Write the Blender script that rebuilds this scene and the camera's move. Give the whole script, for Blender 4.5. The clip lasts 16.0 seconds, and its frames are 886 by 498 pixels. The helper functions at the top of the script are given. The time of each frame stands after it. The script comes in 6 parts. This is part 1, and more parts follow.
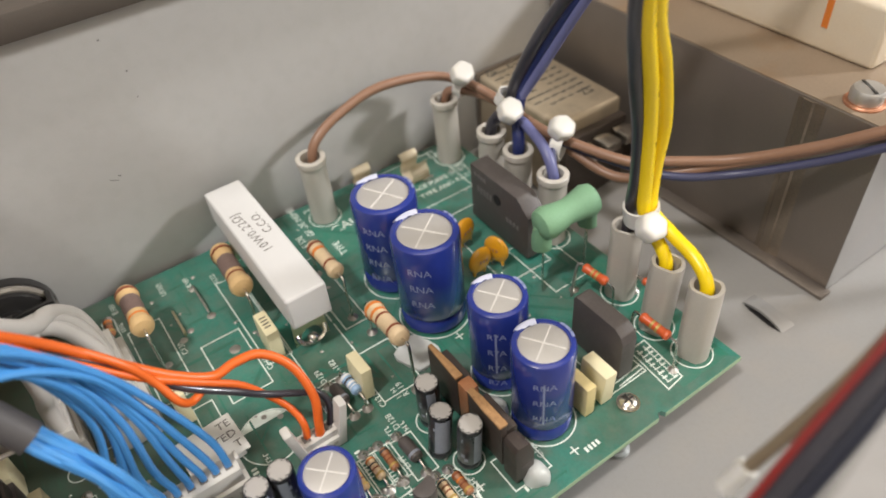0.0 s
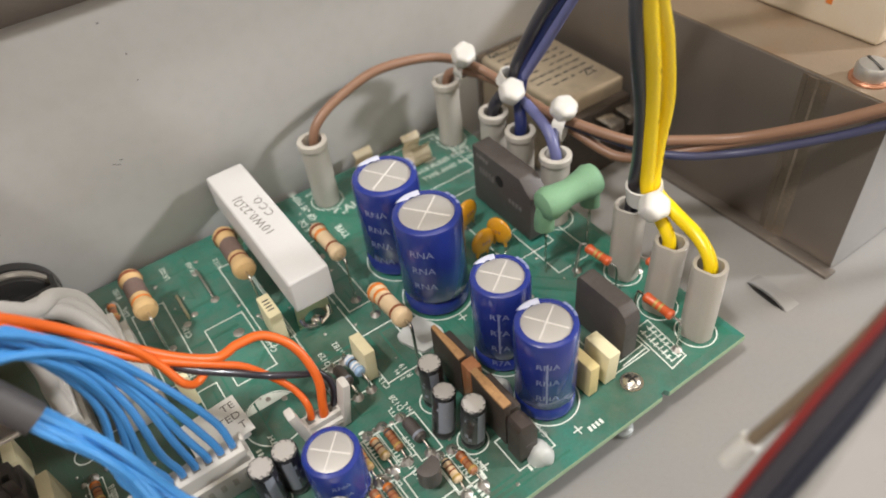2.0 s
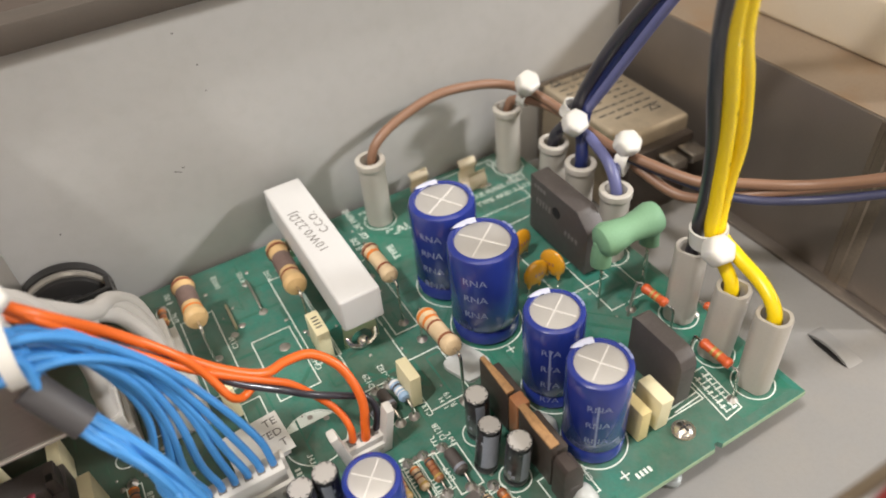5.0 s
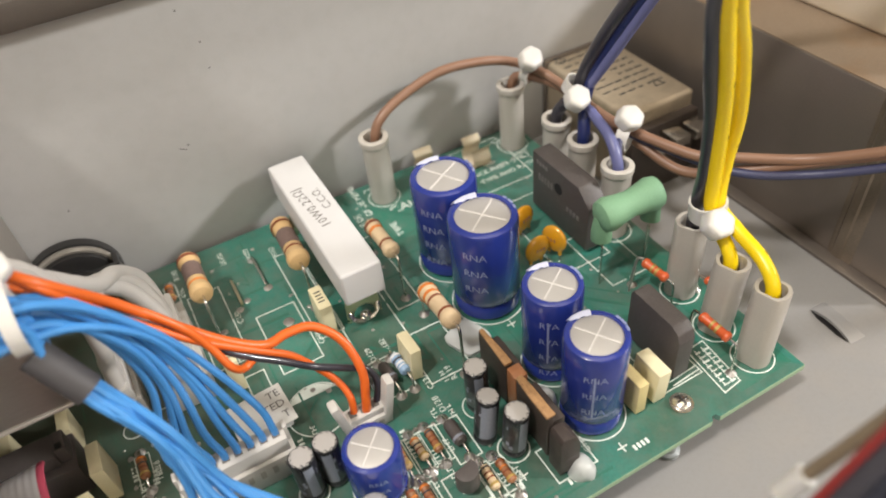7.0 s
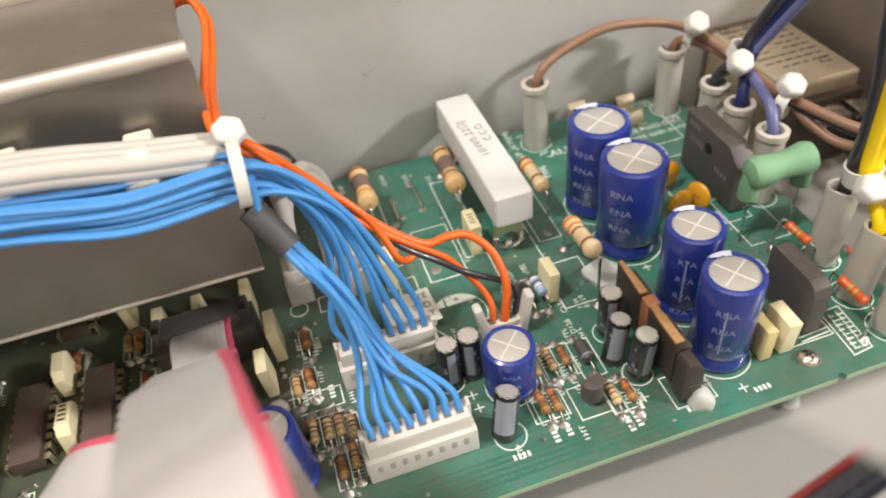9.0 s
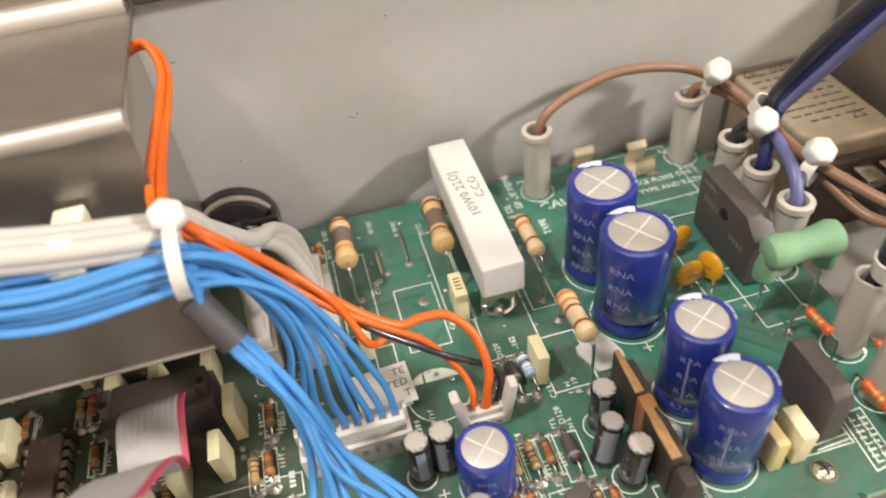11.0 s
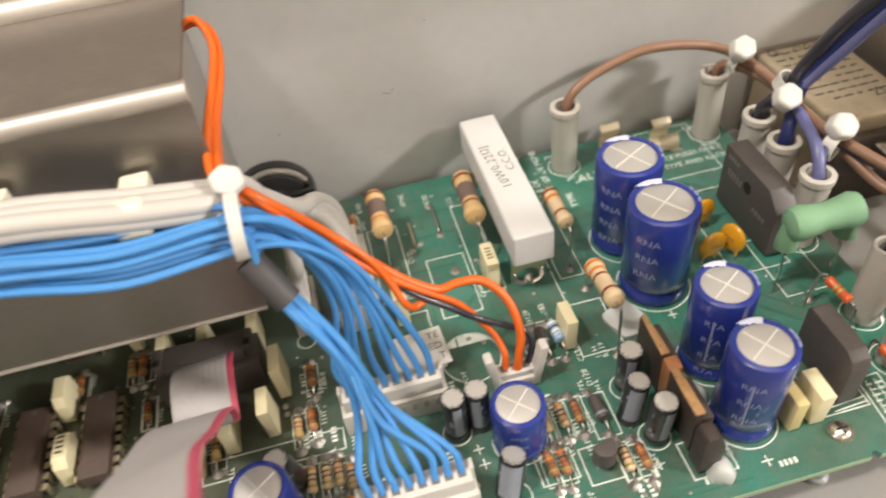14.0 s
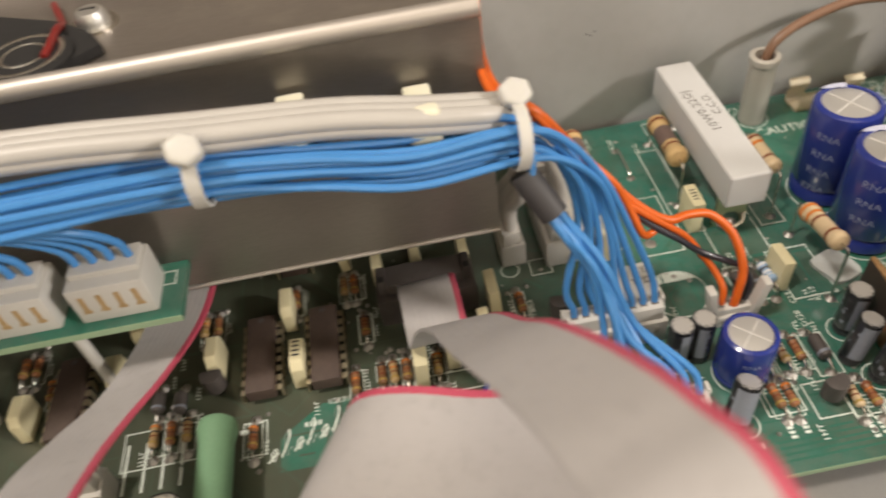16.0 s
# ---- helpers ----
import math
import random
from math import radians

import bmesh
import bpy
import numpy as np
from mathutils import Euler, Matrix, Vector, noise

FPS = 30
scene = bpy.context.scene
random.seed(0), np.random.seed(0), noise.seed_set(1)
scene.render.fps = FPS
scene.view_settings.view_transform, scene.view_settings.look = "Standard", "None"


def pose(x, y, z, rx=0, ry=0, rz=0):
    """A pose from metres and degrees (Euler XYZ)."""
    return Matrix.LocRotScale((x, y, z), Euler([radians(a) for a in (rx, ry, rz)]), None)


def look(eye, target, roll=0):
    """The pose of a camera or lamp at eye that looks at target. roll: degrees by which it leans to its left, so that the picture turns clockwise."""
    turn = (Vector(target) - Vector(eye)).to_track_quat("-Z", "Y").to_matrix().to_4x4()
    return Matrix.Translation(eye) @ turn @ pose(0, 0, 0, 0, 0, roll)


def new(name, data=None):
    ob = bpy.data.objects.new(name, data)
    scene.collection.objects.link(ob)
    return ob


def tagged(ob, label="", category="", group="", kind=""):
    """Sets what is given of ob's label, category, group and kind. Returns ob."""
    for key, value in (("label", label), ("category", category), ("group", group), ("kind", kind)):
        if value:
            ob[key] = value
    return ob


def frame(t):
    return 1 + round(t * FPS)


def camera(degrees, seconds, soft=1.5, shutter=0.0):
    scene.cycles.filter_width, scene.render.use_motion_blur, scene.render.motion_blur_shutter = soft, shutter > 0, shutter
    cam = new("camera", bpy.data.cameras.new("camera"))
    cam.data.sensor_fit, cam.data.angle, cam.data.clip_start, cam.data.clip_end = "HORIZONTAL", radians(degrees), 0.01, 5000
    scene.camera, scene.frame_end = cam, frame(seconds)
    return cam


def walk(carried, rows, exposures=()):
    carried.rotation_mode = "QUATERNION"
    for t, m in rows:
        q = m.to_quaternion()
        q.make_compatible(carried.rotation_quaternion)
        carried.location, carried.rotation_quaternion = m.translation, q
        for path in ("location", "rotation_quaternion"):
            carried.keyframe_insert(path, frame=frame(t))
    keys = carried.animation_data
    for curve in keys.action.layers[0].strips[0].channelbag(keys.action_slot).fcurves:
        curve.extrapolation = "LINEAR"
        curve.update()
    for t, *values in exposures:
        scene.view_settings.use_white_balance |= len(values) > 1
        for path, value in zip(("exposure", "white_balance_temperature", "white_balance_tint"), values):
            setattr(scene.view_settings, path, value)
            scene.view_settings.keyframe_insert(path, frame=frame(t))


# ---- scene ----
cam = camera(63.1, 16.0, soft=1.85, shutter=0.6)
cam.data.dof.use_dof = True
cam.data.dof.focus_distance, cam.data.dof.aperture_fstop = 0.15, 15.0
PATH = [
    (0, (-0.10284, -0.04950, 0.13101), (-0.04674, 0.04441, 0.02837), -5.92),
    (0.5, (-0.10365, -0.04903, 0.13154), (-0.04748, 0.04485, 0.02892), -5.65),
    (1, (-0.10314, -0.04952, 0.13037), (-0.04882, 0.04355, 0.02603), -6.47),
    (1.5, (-0.10292, -0.05001, 0.13026), (-0.04724, 0.04248, 0.02612), -6.18),
    (2, (-0.10293, -0.05027, 0.12977), (-0.04877, 0.04276, 0.02531), -6.83),
    (2.5, (-0.10237, -0.04973, 0.12941), (-0.04868, 0.04324, 0.02465), -6.94),
    (3, (-0.10208, -0.04880, 0.12926), (-0.05025, 0.04508, 0.02437), -7.27),
    (3.5, (-0.10405, -0.04652, 0.12981), (-0.05688, 0.05245, 0.02744), -7.45),
    (4, (-0.10444, -0.04722, 0.13080), (-0.05261, 0.05134, 0.03030), -5.46),
    (4.2, (-0.10531, -0.04603, 0.13046), (-0.05524, 0.05332, 0.02986), -4.99),
    (6.3, (-0.10287, -0.04623, 0.12919), (-0.05432, 0.05289, 0.02761), -6.06),
    (6.5, (-0.10341, -0.04591, 0.12820), (-0.05726, 0.05326, 0.02556), -6.96),
    (7, (-0.10294, -0.04971, 0.12890), (-0.05761, 0.04951, 0.02594), -6.82),
    (7.5, (-0.10292, -0.05602, 0.12816), (-0.06186, 0.04593, 0.02607), -6.94),
    (8, (-0.10247, -0.06445, 0.12576), (-0.06634, 0.03935, 0.02368), -7.29),
    (8.5, (-0.11104, -0.06532, 0.12890), (-0.07967, 0.04098, 0.02782), -6.95),
    (8.7, (-0.11529, -0.06523, 0.12895), (-0.08887, 0.04138, 0.02680), -7.59),
    (9.25, (-0.11950, -0.06430, 0.12890), (-0.09700, 0.04260, 0.02660), -7.60),
    (10.8, (-0.10626, -0.04903, 0.12798), (-0.08600, 0.05955, 0.02649), -7.08),
    (11, (-0.10338, -0.04434, 0.13073), (-0.08509, 0.06221, 0.02674), -7.34),
    (11.5, (-0.10270, -0.03086, 0.13693), (-0.08824, 0.07162, 0.02836), -8.57),
    (12, (-0.10088, -0.02999, 0.13487), (-0.08601, 0.07251, 0.02637), -8.69),
    (12.5, (-0.10086, -0.03086, 0.13438), (-0.08315, 0.07121, 0.02590), -7.42),
    (13, (-0.10314, -0.03978, 0.13563), (-0.08695, 0.06407, 0.02861), -8.34),
    (13.5, (-0.10164, -0.04543, 0.13447), (-0.08420, 0.05866, 0.02789), -7.75),
    (14, (-0.10934, -0.05038, 0.13406), (-0.09457, 0.05453, 0.02787), -8.19),
    (14.5, (-0.11611, -0.05556, 0.13305), (-0.10415, 0.05023, 0.02738), -8.37),
    (15, (-0.12137, -0.05532, 0.12928), (-0.11166, 0.04986, 0.02278), -8.05),
    (15.5, (-0.13465, -0.05690, 0.12877), (-0.12704, 0.04989, 0.02371), -9.32),
    (16, (-0.14910, -0.05404, 0.13343), (-0.14497, 0.05005, 0.02551), -9.19),
]
walk(cam, [(t, look(eye, target, roll)) for t, eye, target, roll in PATH],
     exposures=((0.0, -0.16, 6400, 10), (2.0, -0.14, 6400, 10), (3.0, -0.07, 6430, 10), (4.2, -0.04, 6450, 10), (7.0, -0.04, 6500, 10), (8.0, 0.0, 6550, 10), (8.7, 0.02, 6600, 10), (11.0, 0.08, 6850, 11), (11.5, -0.08, 6700, 11), (12.5, -0.07, 6620, 12), (13.0, 0.03, 6720, 11), (13.5, 0.14, 6850, 11), (14.0, 0.0, 6850, 11), (14.5, -0.27, 6900, 11), (16.0, -0.44, 7050, 11)))

# ---- world, unseen lamps ----
import itertools

CM = 0.01
world = bpy.data.worlds.new("room_air")
world.use_nodes = True
world.node_tree.nodes["Background"].inputs[0].default_value = (0.9, 0.86, 0.8, 1)
world.node_tree.nodes["Background"].inputs[1].default_value = 0.05
scene.world = world
scene.view_settings.exposure = 0.0


def unseen_lamp(x, y, z, sx, sy, watts, colour):
    lamp = bpy.data.lights.new("unseen_lamp", "AREA")
    lamp.shape, lamp.size, lamp.size_y, lamp.energy, lamp.color = "RECTANGLE", sx, sy, watts, colour
    ob = new("unseen_lamp", lamp)
    ob.matrix_world = look((x, y, z), (-0.06, 0.06, 0.0))
    return ob


# key and side lamp: unseen, placed from the directions of the cast shadows
unseen_lamp(1.22, -0.75, 0.85, 0.17, 0.16, 28.0, (1.0, 0.97, 0.945))
unseen_lamp(-0.72, -0.15, 1.40, 0.14, 0.14, 18.0, (1.0, 0.945, 0.895))
# overhead and front fill: no such lamps known, added to lift the darks
unseen_lamp(0.0, -0.2, 1.75, 1.4, 1.0, 8.5, (1.0, 0.89, 0.71))
unseen_lamp(0.0, -1.7, 1.1, 1.2, 0.9, 12.0, (1.0, 0.89, 0.71))


# ---- materials ----
def ramp_mix(nt, fac, c1, c2):
    m = nt.nodes.new("ShaderNodeMix")
    m.data_type = "RGBA"
    nt.links.new(fac, m.inputs["Factor"])
    m.inputs["A"].default_value, m.inputs["B"].default_value = (*c1, 1), (*c2, 1)
    return m.outputs["Result"]


def material(name, colour, rough=0.5, metal=0.0, vary=0.12, fine=2500.0, coarse=120.0, bump=0.15, dirt=0.0,
             dirt_colour=(0.12, 0.09, 0.06), coat=0.0, transmit=0.0, subsurface=0.0, stretch=(1, 1, 1), stains_haze=(), brown_shade=None):
    """A surface with grain at two scales: fine and coarse are noise scales per metre."""
    m = bpy.data.materials.new(name)
    m.use_nodes = True
    nt = m.node_tree
    b = nt.nodes["Principled BSDF"]
    tc = nt.nodes.new("ShaderNodeTexCoord")
    mp = nt.nodes.new("ShaderNodeMapping")
    mp.inputs["Scale"].default_value = stretch
    nt.links.new(tc.outputs["Object"], mp.inputs["Vector"])
    n1, n2 = nt.nodes.new("ShaderNodeTexNoise"), nt.nodes.new("ShaderNodeTexNoise")
    for n, s in ((n1, fine), (n2, coarse)):
        n.inputs["Scale"].default_value, n.inputs["Detail"].default_value = s, 5
        nt.links.new(mp.outputs["Vector"], n.inputs["Vector"])
    lo = [max(0.0, c * (1 - vary)) for c in colour]
    hi = [min(1.0, c * (1 + vary)) for c in colour]
    col = ramp_mix(nt, n1.outputs["Fac"], lo, hi)
    mx = nt.nodes.new("ShaderNodeMix")
    mx.data_type, mx.blend_type = "RGBA", "MULTIPLY"
    mx.inputs["Factor"].default_value = 1.0
    nt.links.new(col, mx.inputs["A"])
    nt.links.new(ramp_mix(nt, n2.outputs["Fac"], (1 - vary,) * 3, (1 + vary * 0.6,) * 3), mx.inputs["B"])
    out = mx.outputs["Result"]
    if dirt > 0:
        rp = nt.nodes.new("ShaderNodeMapRange")
        rp.inputs["From Min"].default_value, rp.inputs["From Max"].default_value = 0.52, 0.75
        rp.inputs["To Max"].default_value = dirt
        n3 = nt.nodes.new("ShaderNodeTexNoise")
        n3.inputs["Scale"].default_value, n3.inputs["Detail"].default_value = coarse * 2.3, 8
        nt.links.new(tc.outputs["Object"], n3.inputs["Vector"])
        nt.links.new(n3.outputs["Fac"], rp.inputs["Value"])
        md = nt.nodes.new("ShaderNodeMix")
        md.data_type = "RGBA"
        nt.links.new(rp.outputs["Result"], md.inputs["Factor"])
        nt.links.new(out, md.inputs["A"])
        md.inputs["B"].default_value = (*dirt_colour, 1)
        out = md.outputs["Result"]
    # blotches: stains, and the pale haze painted on the boards
    for stain in stains_haze:
        n4 = nt.nodes.new("ShaderNodeTexNoise")
        n4.inputs["Scale"].default_value, n4.inputs["Detail"].default_value, n4.inputs["Roughness"].default_value = stain[0], 6, 0.6
        nt.links.new(tc.outputs["Object"], n4.inputs["Vector"])
        rq = nt.nodes.new("ShaderNodeMapRange")
        rq.inputs["From Min"].default_value, rq.inputs["From Max"].default_value, rq.inputs["To Max"].default_value = 0.45, 0.68, stain[1]
        nt.links.new(n4.outputs["Fac"], rq.inputs["Value"])
        ms = nt.nodes.new("ShaderNodeMix")
        ms.data_type = "RGBA"
        nt.links.new(rq.outputs["Result"], ms.inputs["Factor"])
        nt.links.new(out, ms.inputs["A"])
        ms.inputs["B"].default_value = (*stain[2], 1)
        out = ms.outputs["Result"]
    # olive-brown fade along X: discolouring plus the housing's shade, both put in the colour
    if brown_shade:
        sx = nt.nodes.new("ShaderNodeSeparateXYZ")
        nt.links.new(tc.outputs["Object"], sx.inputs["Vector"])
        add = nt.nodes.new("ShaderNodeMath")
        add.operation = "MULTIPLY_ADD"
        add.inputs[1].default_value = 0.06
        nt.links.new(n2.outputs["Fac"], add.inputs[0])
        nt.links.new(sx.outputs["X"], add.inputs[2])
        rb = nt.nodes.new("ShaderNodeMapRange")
        rb.inputs["From Min"].default_value, rb.inputs["From Max"].default_value = brown_shade[0], brown_shade[1]
        rb.inputs["To Max"].default_value = brown_shade[2]
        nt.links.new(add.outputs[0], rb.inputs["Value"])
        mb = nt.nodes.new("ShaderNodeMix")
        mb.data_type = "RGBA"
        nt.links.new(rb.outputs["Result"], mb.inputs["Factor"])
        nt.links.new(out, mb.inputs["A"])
        mb.inputs["B"].default_value = (*brown_shade[3], 1)
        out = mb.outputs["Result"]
    nt.links.new(out, b.inputs["Base Color"])
    rr = nt.nodes.new("ShaderNodeMapRange")
    rr.inputs["To Min"].default_value, rr.inputs["To Max"].default_value = max(0.02, rough * 0.75), min(1, rough * 1.25)
    nt.links.new(n2.outputs["Fac"], rr.inputs["Value"])
    nt.links.new(rr.outputs["Result"], b.inputs["Roughness"])
    b.inputs["Metallic"].default_value = metal
    b.inputs["Coat Weight"].default_value = coat
    b.inputs["Transmission Weight"].default_value = transmit
    b.inputs["Subsurface Weight"].default_value = subsurface
    b.inputs["Subsurface Radius"].default_value = (0.002, 0.002, 0.0015)
    if bump > 0:
        bp = nt.nodes.new("ShaderNodeBump")
        bp.inputs["Strength"].default_value, bp.inputs["Distance"].default_value = bump, 0.0001
        nt.links.new(n1.outputs["Fac"], bp.inputs["Height"])
        nt.links.new(bp.outputs["Normal"], b.inputs["Normal"])
    return m


M = {}
M["paint"] = material("grey_enamel_paint", (0.424, 0.419, 0.412), 0.38, vary=0.06, fine=4000, coarse=14, bump=0.06, dirt=0.15, dirt_colour=(0.3, 0.29, 0.26), stains_haze=((30.0, 0.16, (0.50, 0.50, 0.49)), (260.0, 0.10, (0.26, 0.25, 0.23))))
# brownish mottling: grime, with the floor's shadows and reflections painted in
M["floor"] = material("pale_grey_paint", (0.268, 0.264, 0.259), 0.3, vary=0.07, fine=3500, coarse=20, bump=0.06, dirt=0.3, dirt_colour=(0.33, 0.31, 0.28), stains_haze=((45.0, 0.35, (0.30, 0.27, 0.24)), (900.0, 0.12, (0.2, 0.18, 0.16))))
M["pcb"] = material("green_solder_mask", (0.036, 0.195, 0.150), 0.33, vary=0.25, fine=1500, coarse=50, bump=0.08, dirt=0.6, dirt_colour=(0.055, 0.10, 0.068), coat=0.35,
                    # palest tones paint dust and a hazy gloss veil into the colour
                    stains_haze=((35.0, 0.62, (0.055, 0.068, 0.042)), (16.0, 0.45, (0.060, 0.075, 0.05)), (85.0, 0.55, (0.12, 0.155, 0.125)), (420.0, 0.25, (0.15, 0.15, 0.12))),
                    # left end: brown discolouring with the shade under the housing painted in
                    brown_shade=(-0.065, -0.115, 0.85, (0.078, 0.074, 0.049)))
# pale tones here paint a gloss veil over the mask
M["pcb_bright"] = material("bright_green_solder_mask", (0.026, 0.165, 0.112), 0.33, vary=0.2, coarse=90, bump=0.05, coat=0.3, dirt=0.6, dirt_colour=(0.05, 0.12, 0.09), stains_haze=((60.0, 0.55, (0.10, 0.165, 0.13)), (380.0, 0.25, (0.16, 0.18, 0.15))))
# tracks carry the same painted brown and housing shade on the left
M["trace"] = material("masked_copper_trace", (0.035, 0.155, 0.11), 0.33, vary=0.25, bump=0.05, coat=0.2, dirt=0.7, dirt_colour=(0.07, 0.105, 0.075), brown_shade=(-0.065, -0.115, 0.8, (0.085, 0.088, 0.06)))
M["pcb_edge"] = material("cut_fibreglass", (0.30, 0.42, 0.27), 0.6, vary=0.2)
M["silk"] = material("white_silkscreen_ink", (0.72, 0.78, 0.72), 0.6, vary=0.1, fine=5000, bump=0.1)
M["solder"] = material("dull_solder", (0.42, 0.40, 0.37), 0.4, 0.8, vary=0.25, bump=0.3)
M["tin"] = material("tinned_steel", (0.66, 0.63, 0.58), 0.25, 1.0, vary=0.15, bump=0.1)
M["brass"] = material("plated_brass", (0.78, 0.68, 0.48), 0.3, 1.0, vary=0.2, bump=0.1)
M["ceramic"] = material("white_cement", (0.58, 0.576, 0.572), 0.8, vary=0.04, fine=6000, coarse=200, bump=0.35)
M["ink"] = material("black_print_ink", (0.05, 0.05, 0.05), 0.6, vary=0.2)
M["grey_ink"] = material("grey_print_ink", (0.17, 0.16, 0.15), 0.6, vary=0.2)
M["worn_print"] = material("worn_brown_print", (0.42, 0.29, 0.02), 0.5, vary=0.3)
M["yellowed"] = material("yellowed_film_capacitor", (0.66, 0.54, 0.26), 0.45, vary=0.12, coarse=300, bump=0.1)
M["clip_metal"] = material("dull_plated_clip", (0.78, 0.69, 0.53), 0.42, 0.55, vary=0.15, bump=0.1)
M["grey_print"] = material("faint_grey_print", (0.22, 0.20, 0.19), 0.6, vary=0.3)
M["blue"] = material("blue_capacitor_sleeve", (0.020, 0.037, 0.24), 0.24, vary=0.08, coarse=80, bump=0.04, coat=0.5)
M["lilac_print"] = material("pale_print_on_sleeve", (0.27, 0.31, 0.52), 0.4, vary=0.35, fine=3000)
M["sleeve_flap"] = material("pale_torn_sleeve", (0.58, 0.60, 0.74), 0.4, vary=0.15)
M["alu"] = material("brushed_can_top", (0.60, 0.58, 0.555), 0.45, 0.55, vary=0.08, fine=6000, bump=0.2)
M["can_groove"] = material("scored_can_top", (0.82, 0.80, 0.77), 0.45, 0.4, vary=0.1)
M["black_sleeve"] = material("black_capacitor_sleeve", (0.026, 0.026, 0.03), 0.3, vary=0.3, bump=0.1, coat=0.3, dirt=0.3, dirt_colour=(0.2, 0.2, 0.2))
M["grey_stripe"] = material("grey_sleeve_stripe", (0.26, 0.28, 0.33), 0.35, vary=0.2)
M["epoxy"] = material("black_epoxy", (0.082, 0.070, 0.066), 0.5, vary=0.25, coarse=200, bump=0.25, dirt=0.25, dirt_colour=(0.13, 0.12, 0.11))
M["ic"] = material("brown_black_ic_epoxy", (0.078, 0.052, 0.042), 0.62, vary=0.25, coarse=300, bump=0.2, dirt=0.2)
M["beige"] = material("cream_film_capacitor", (0.74, 0.67, 0.44), 0.45, vary=0.06, coarse=300, bump=0.1)
M["tan_body"] = material("tan_resistor_lacquer", (0.62, 0.42, 0.20), 0.4, vary=0.12, coat=0.3)
M["pale_body"] = material("beige_resistor_lacquer", (0.66, 0.50, 0.31), 0.4, vary=0.1, coat=0.3)
M["scorched"] = material("scorched_resistor_lacquer", (0.17, 0.115, 0.10), 0.5, vary=0.35, coarse=500)
M["red_body"] = material("orange_red_resistor_lacquer", (0.62, 0.11, 0.03), 0.4, vary=0.1, coat=0.3)
M["rust_body"] = material("dull_rust_resistor_lacquer", (0.26, 0.125, 0.055), 0.45, vary=0.25, dirt=0.4, dirt_colour=(0.12, 0.08, 0.05))
M["umber_body"] = material("dull_umber_resistor_lacquer", (0.46, 0.31, 0.15), 0.45, vary=0.2, dirt=0.4, dirt_colour=(0.15, 0.10, 0.06))
M["brown_body"] = material("brown_resistor_lacquer", (0.33, 0.14, 0.06), 0.4, vary=0.2, coat=0.3)
M["blue_body"] = material("pale_blue_resistor_lacquer", (0.28, 0.42, 0.62), 0.4, vary=0.1, coat=0.3)
M["band_brown"] = material("brown_band", (0.22, 0.06, 0.025), 0.4, vary=0.15)
M["band_orange"] = material("orange_band", (0.68, 0.20, 0.03), 0.4, vary=0.15)
M["band_gold"] = material("gold_band", (0.55, 0.38, 0.12), 0.35, 0.4, vary=0.15)
M["band_dark"] = material("dark_band", (0.05, 0.045, 0.05), 0.4, vary=0.15)
M["band_white"] = material("white_band", (0.75, 0.76, 0.78), 0.4, vary=0.1)
M["amber"] = material("amber_disc_lacquer", (0.68, 0.32, 0.015), 0.25, vary=0.15, coat=0.6)
M["green_vit"] = material("green_vitreous_enamel", (0.19, 0.36, 0.215), 0.62, vary=0.12, coarse=250, bump=0.3)
M["sleeve"] = material("grey_nylon_sleeve", (0.53, 0.50, 0.45), 0.4, vary=0.06, coarse=90, bump=0.06, subsurface=0.05)
M["sleeve_dark"] = material("warm_grey_nylon_sleeve", (0.43, 0.40, 0.355), 0.35, vary=0.08, coarse=90, bump=0.06, subsurface=0.05)
M["nylon"] = material("natural_nylon", (0.62, 0.605, 0.57), 0.45, vary=0.05, bump=0.05, subsurface=0.3)
M["nylon_old"] = material("cream_nylon", (0.80, 0.77, 0.62), 0.4, vary=0.05, bump=0.05, subsurface=0.15)
M["conn"] = material("white_nylon_connector", (0.58, 0.56, 0.525), 0.45, vary=0.05, bump=0.05)
M["w_brown"] = material("brown_pvc_wire", (0.25, 0.14, 0.09), 0.4, vary=0.1, bump=0.04)
M["w_dull_navy"] = material("dull_navy_pvc_wire", (0.055, 0.06, 0.125), 0.4, vary=0.12, bump=0.04)
M["w_navy"] = material("navy_pvc_wire", (0.016, 0.025, 0.11), 0.3, vary=0.15, bump=0.04)
M["w_slate"] = material("slate_blue_pvc_wire", (0.13, 0.14, 0.30), 0.4, vary=0.1, bump=0.04)
M["w_black"] = material("black_pvc_wire", (0.034, 0.032, 0.042), 0.3, vary=0.2, bump=0.04, coat=0.4)
M["w_yellow"] = material("yellow_pvc_wire", (0.86, 0.62, 0.005), 0.34, vary=0.05, bump=0.04)
M["w_blue"] = material("sky_blue_pvc_wire", (0.060, 0.255, 0.60), 0.36, vary=0.08, bump=0.04)
M["w_orange"] = material("orange_pvc_wire", (0.70, 0.125, 0.014), 0.4, vary=0.08, bump=0.04)
M["w_white"] = material("white_pvc_wire", (0.50, 0.478, 0.45), 0.4, vary=0.05, bump=0.04)
M["shrink"] = material("charcoal_heat_shrink", (0.055, 0.052, 0.055), 0.6, vary=0.15, bump=0.15)
M["ribbon"] = material("grey_ribbon_cable", (0.47, 0.447, 0.443), 0.5, vary=0.05, coarse=200, bump=0.05, dirt=0.25, dirt_colour=(0.3, 0.28, 0.28))
M["ribbon_red"] = material("pink_red_ribbon_edge", (0.56, 0.085, 0.14), 0.45, vary=0.08)
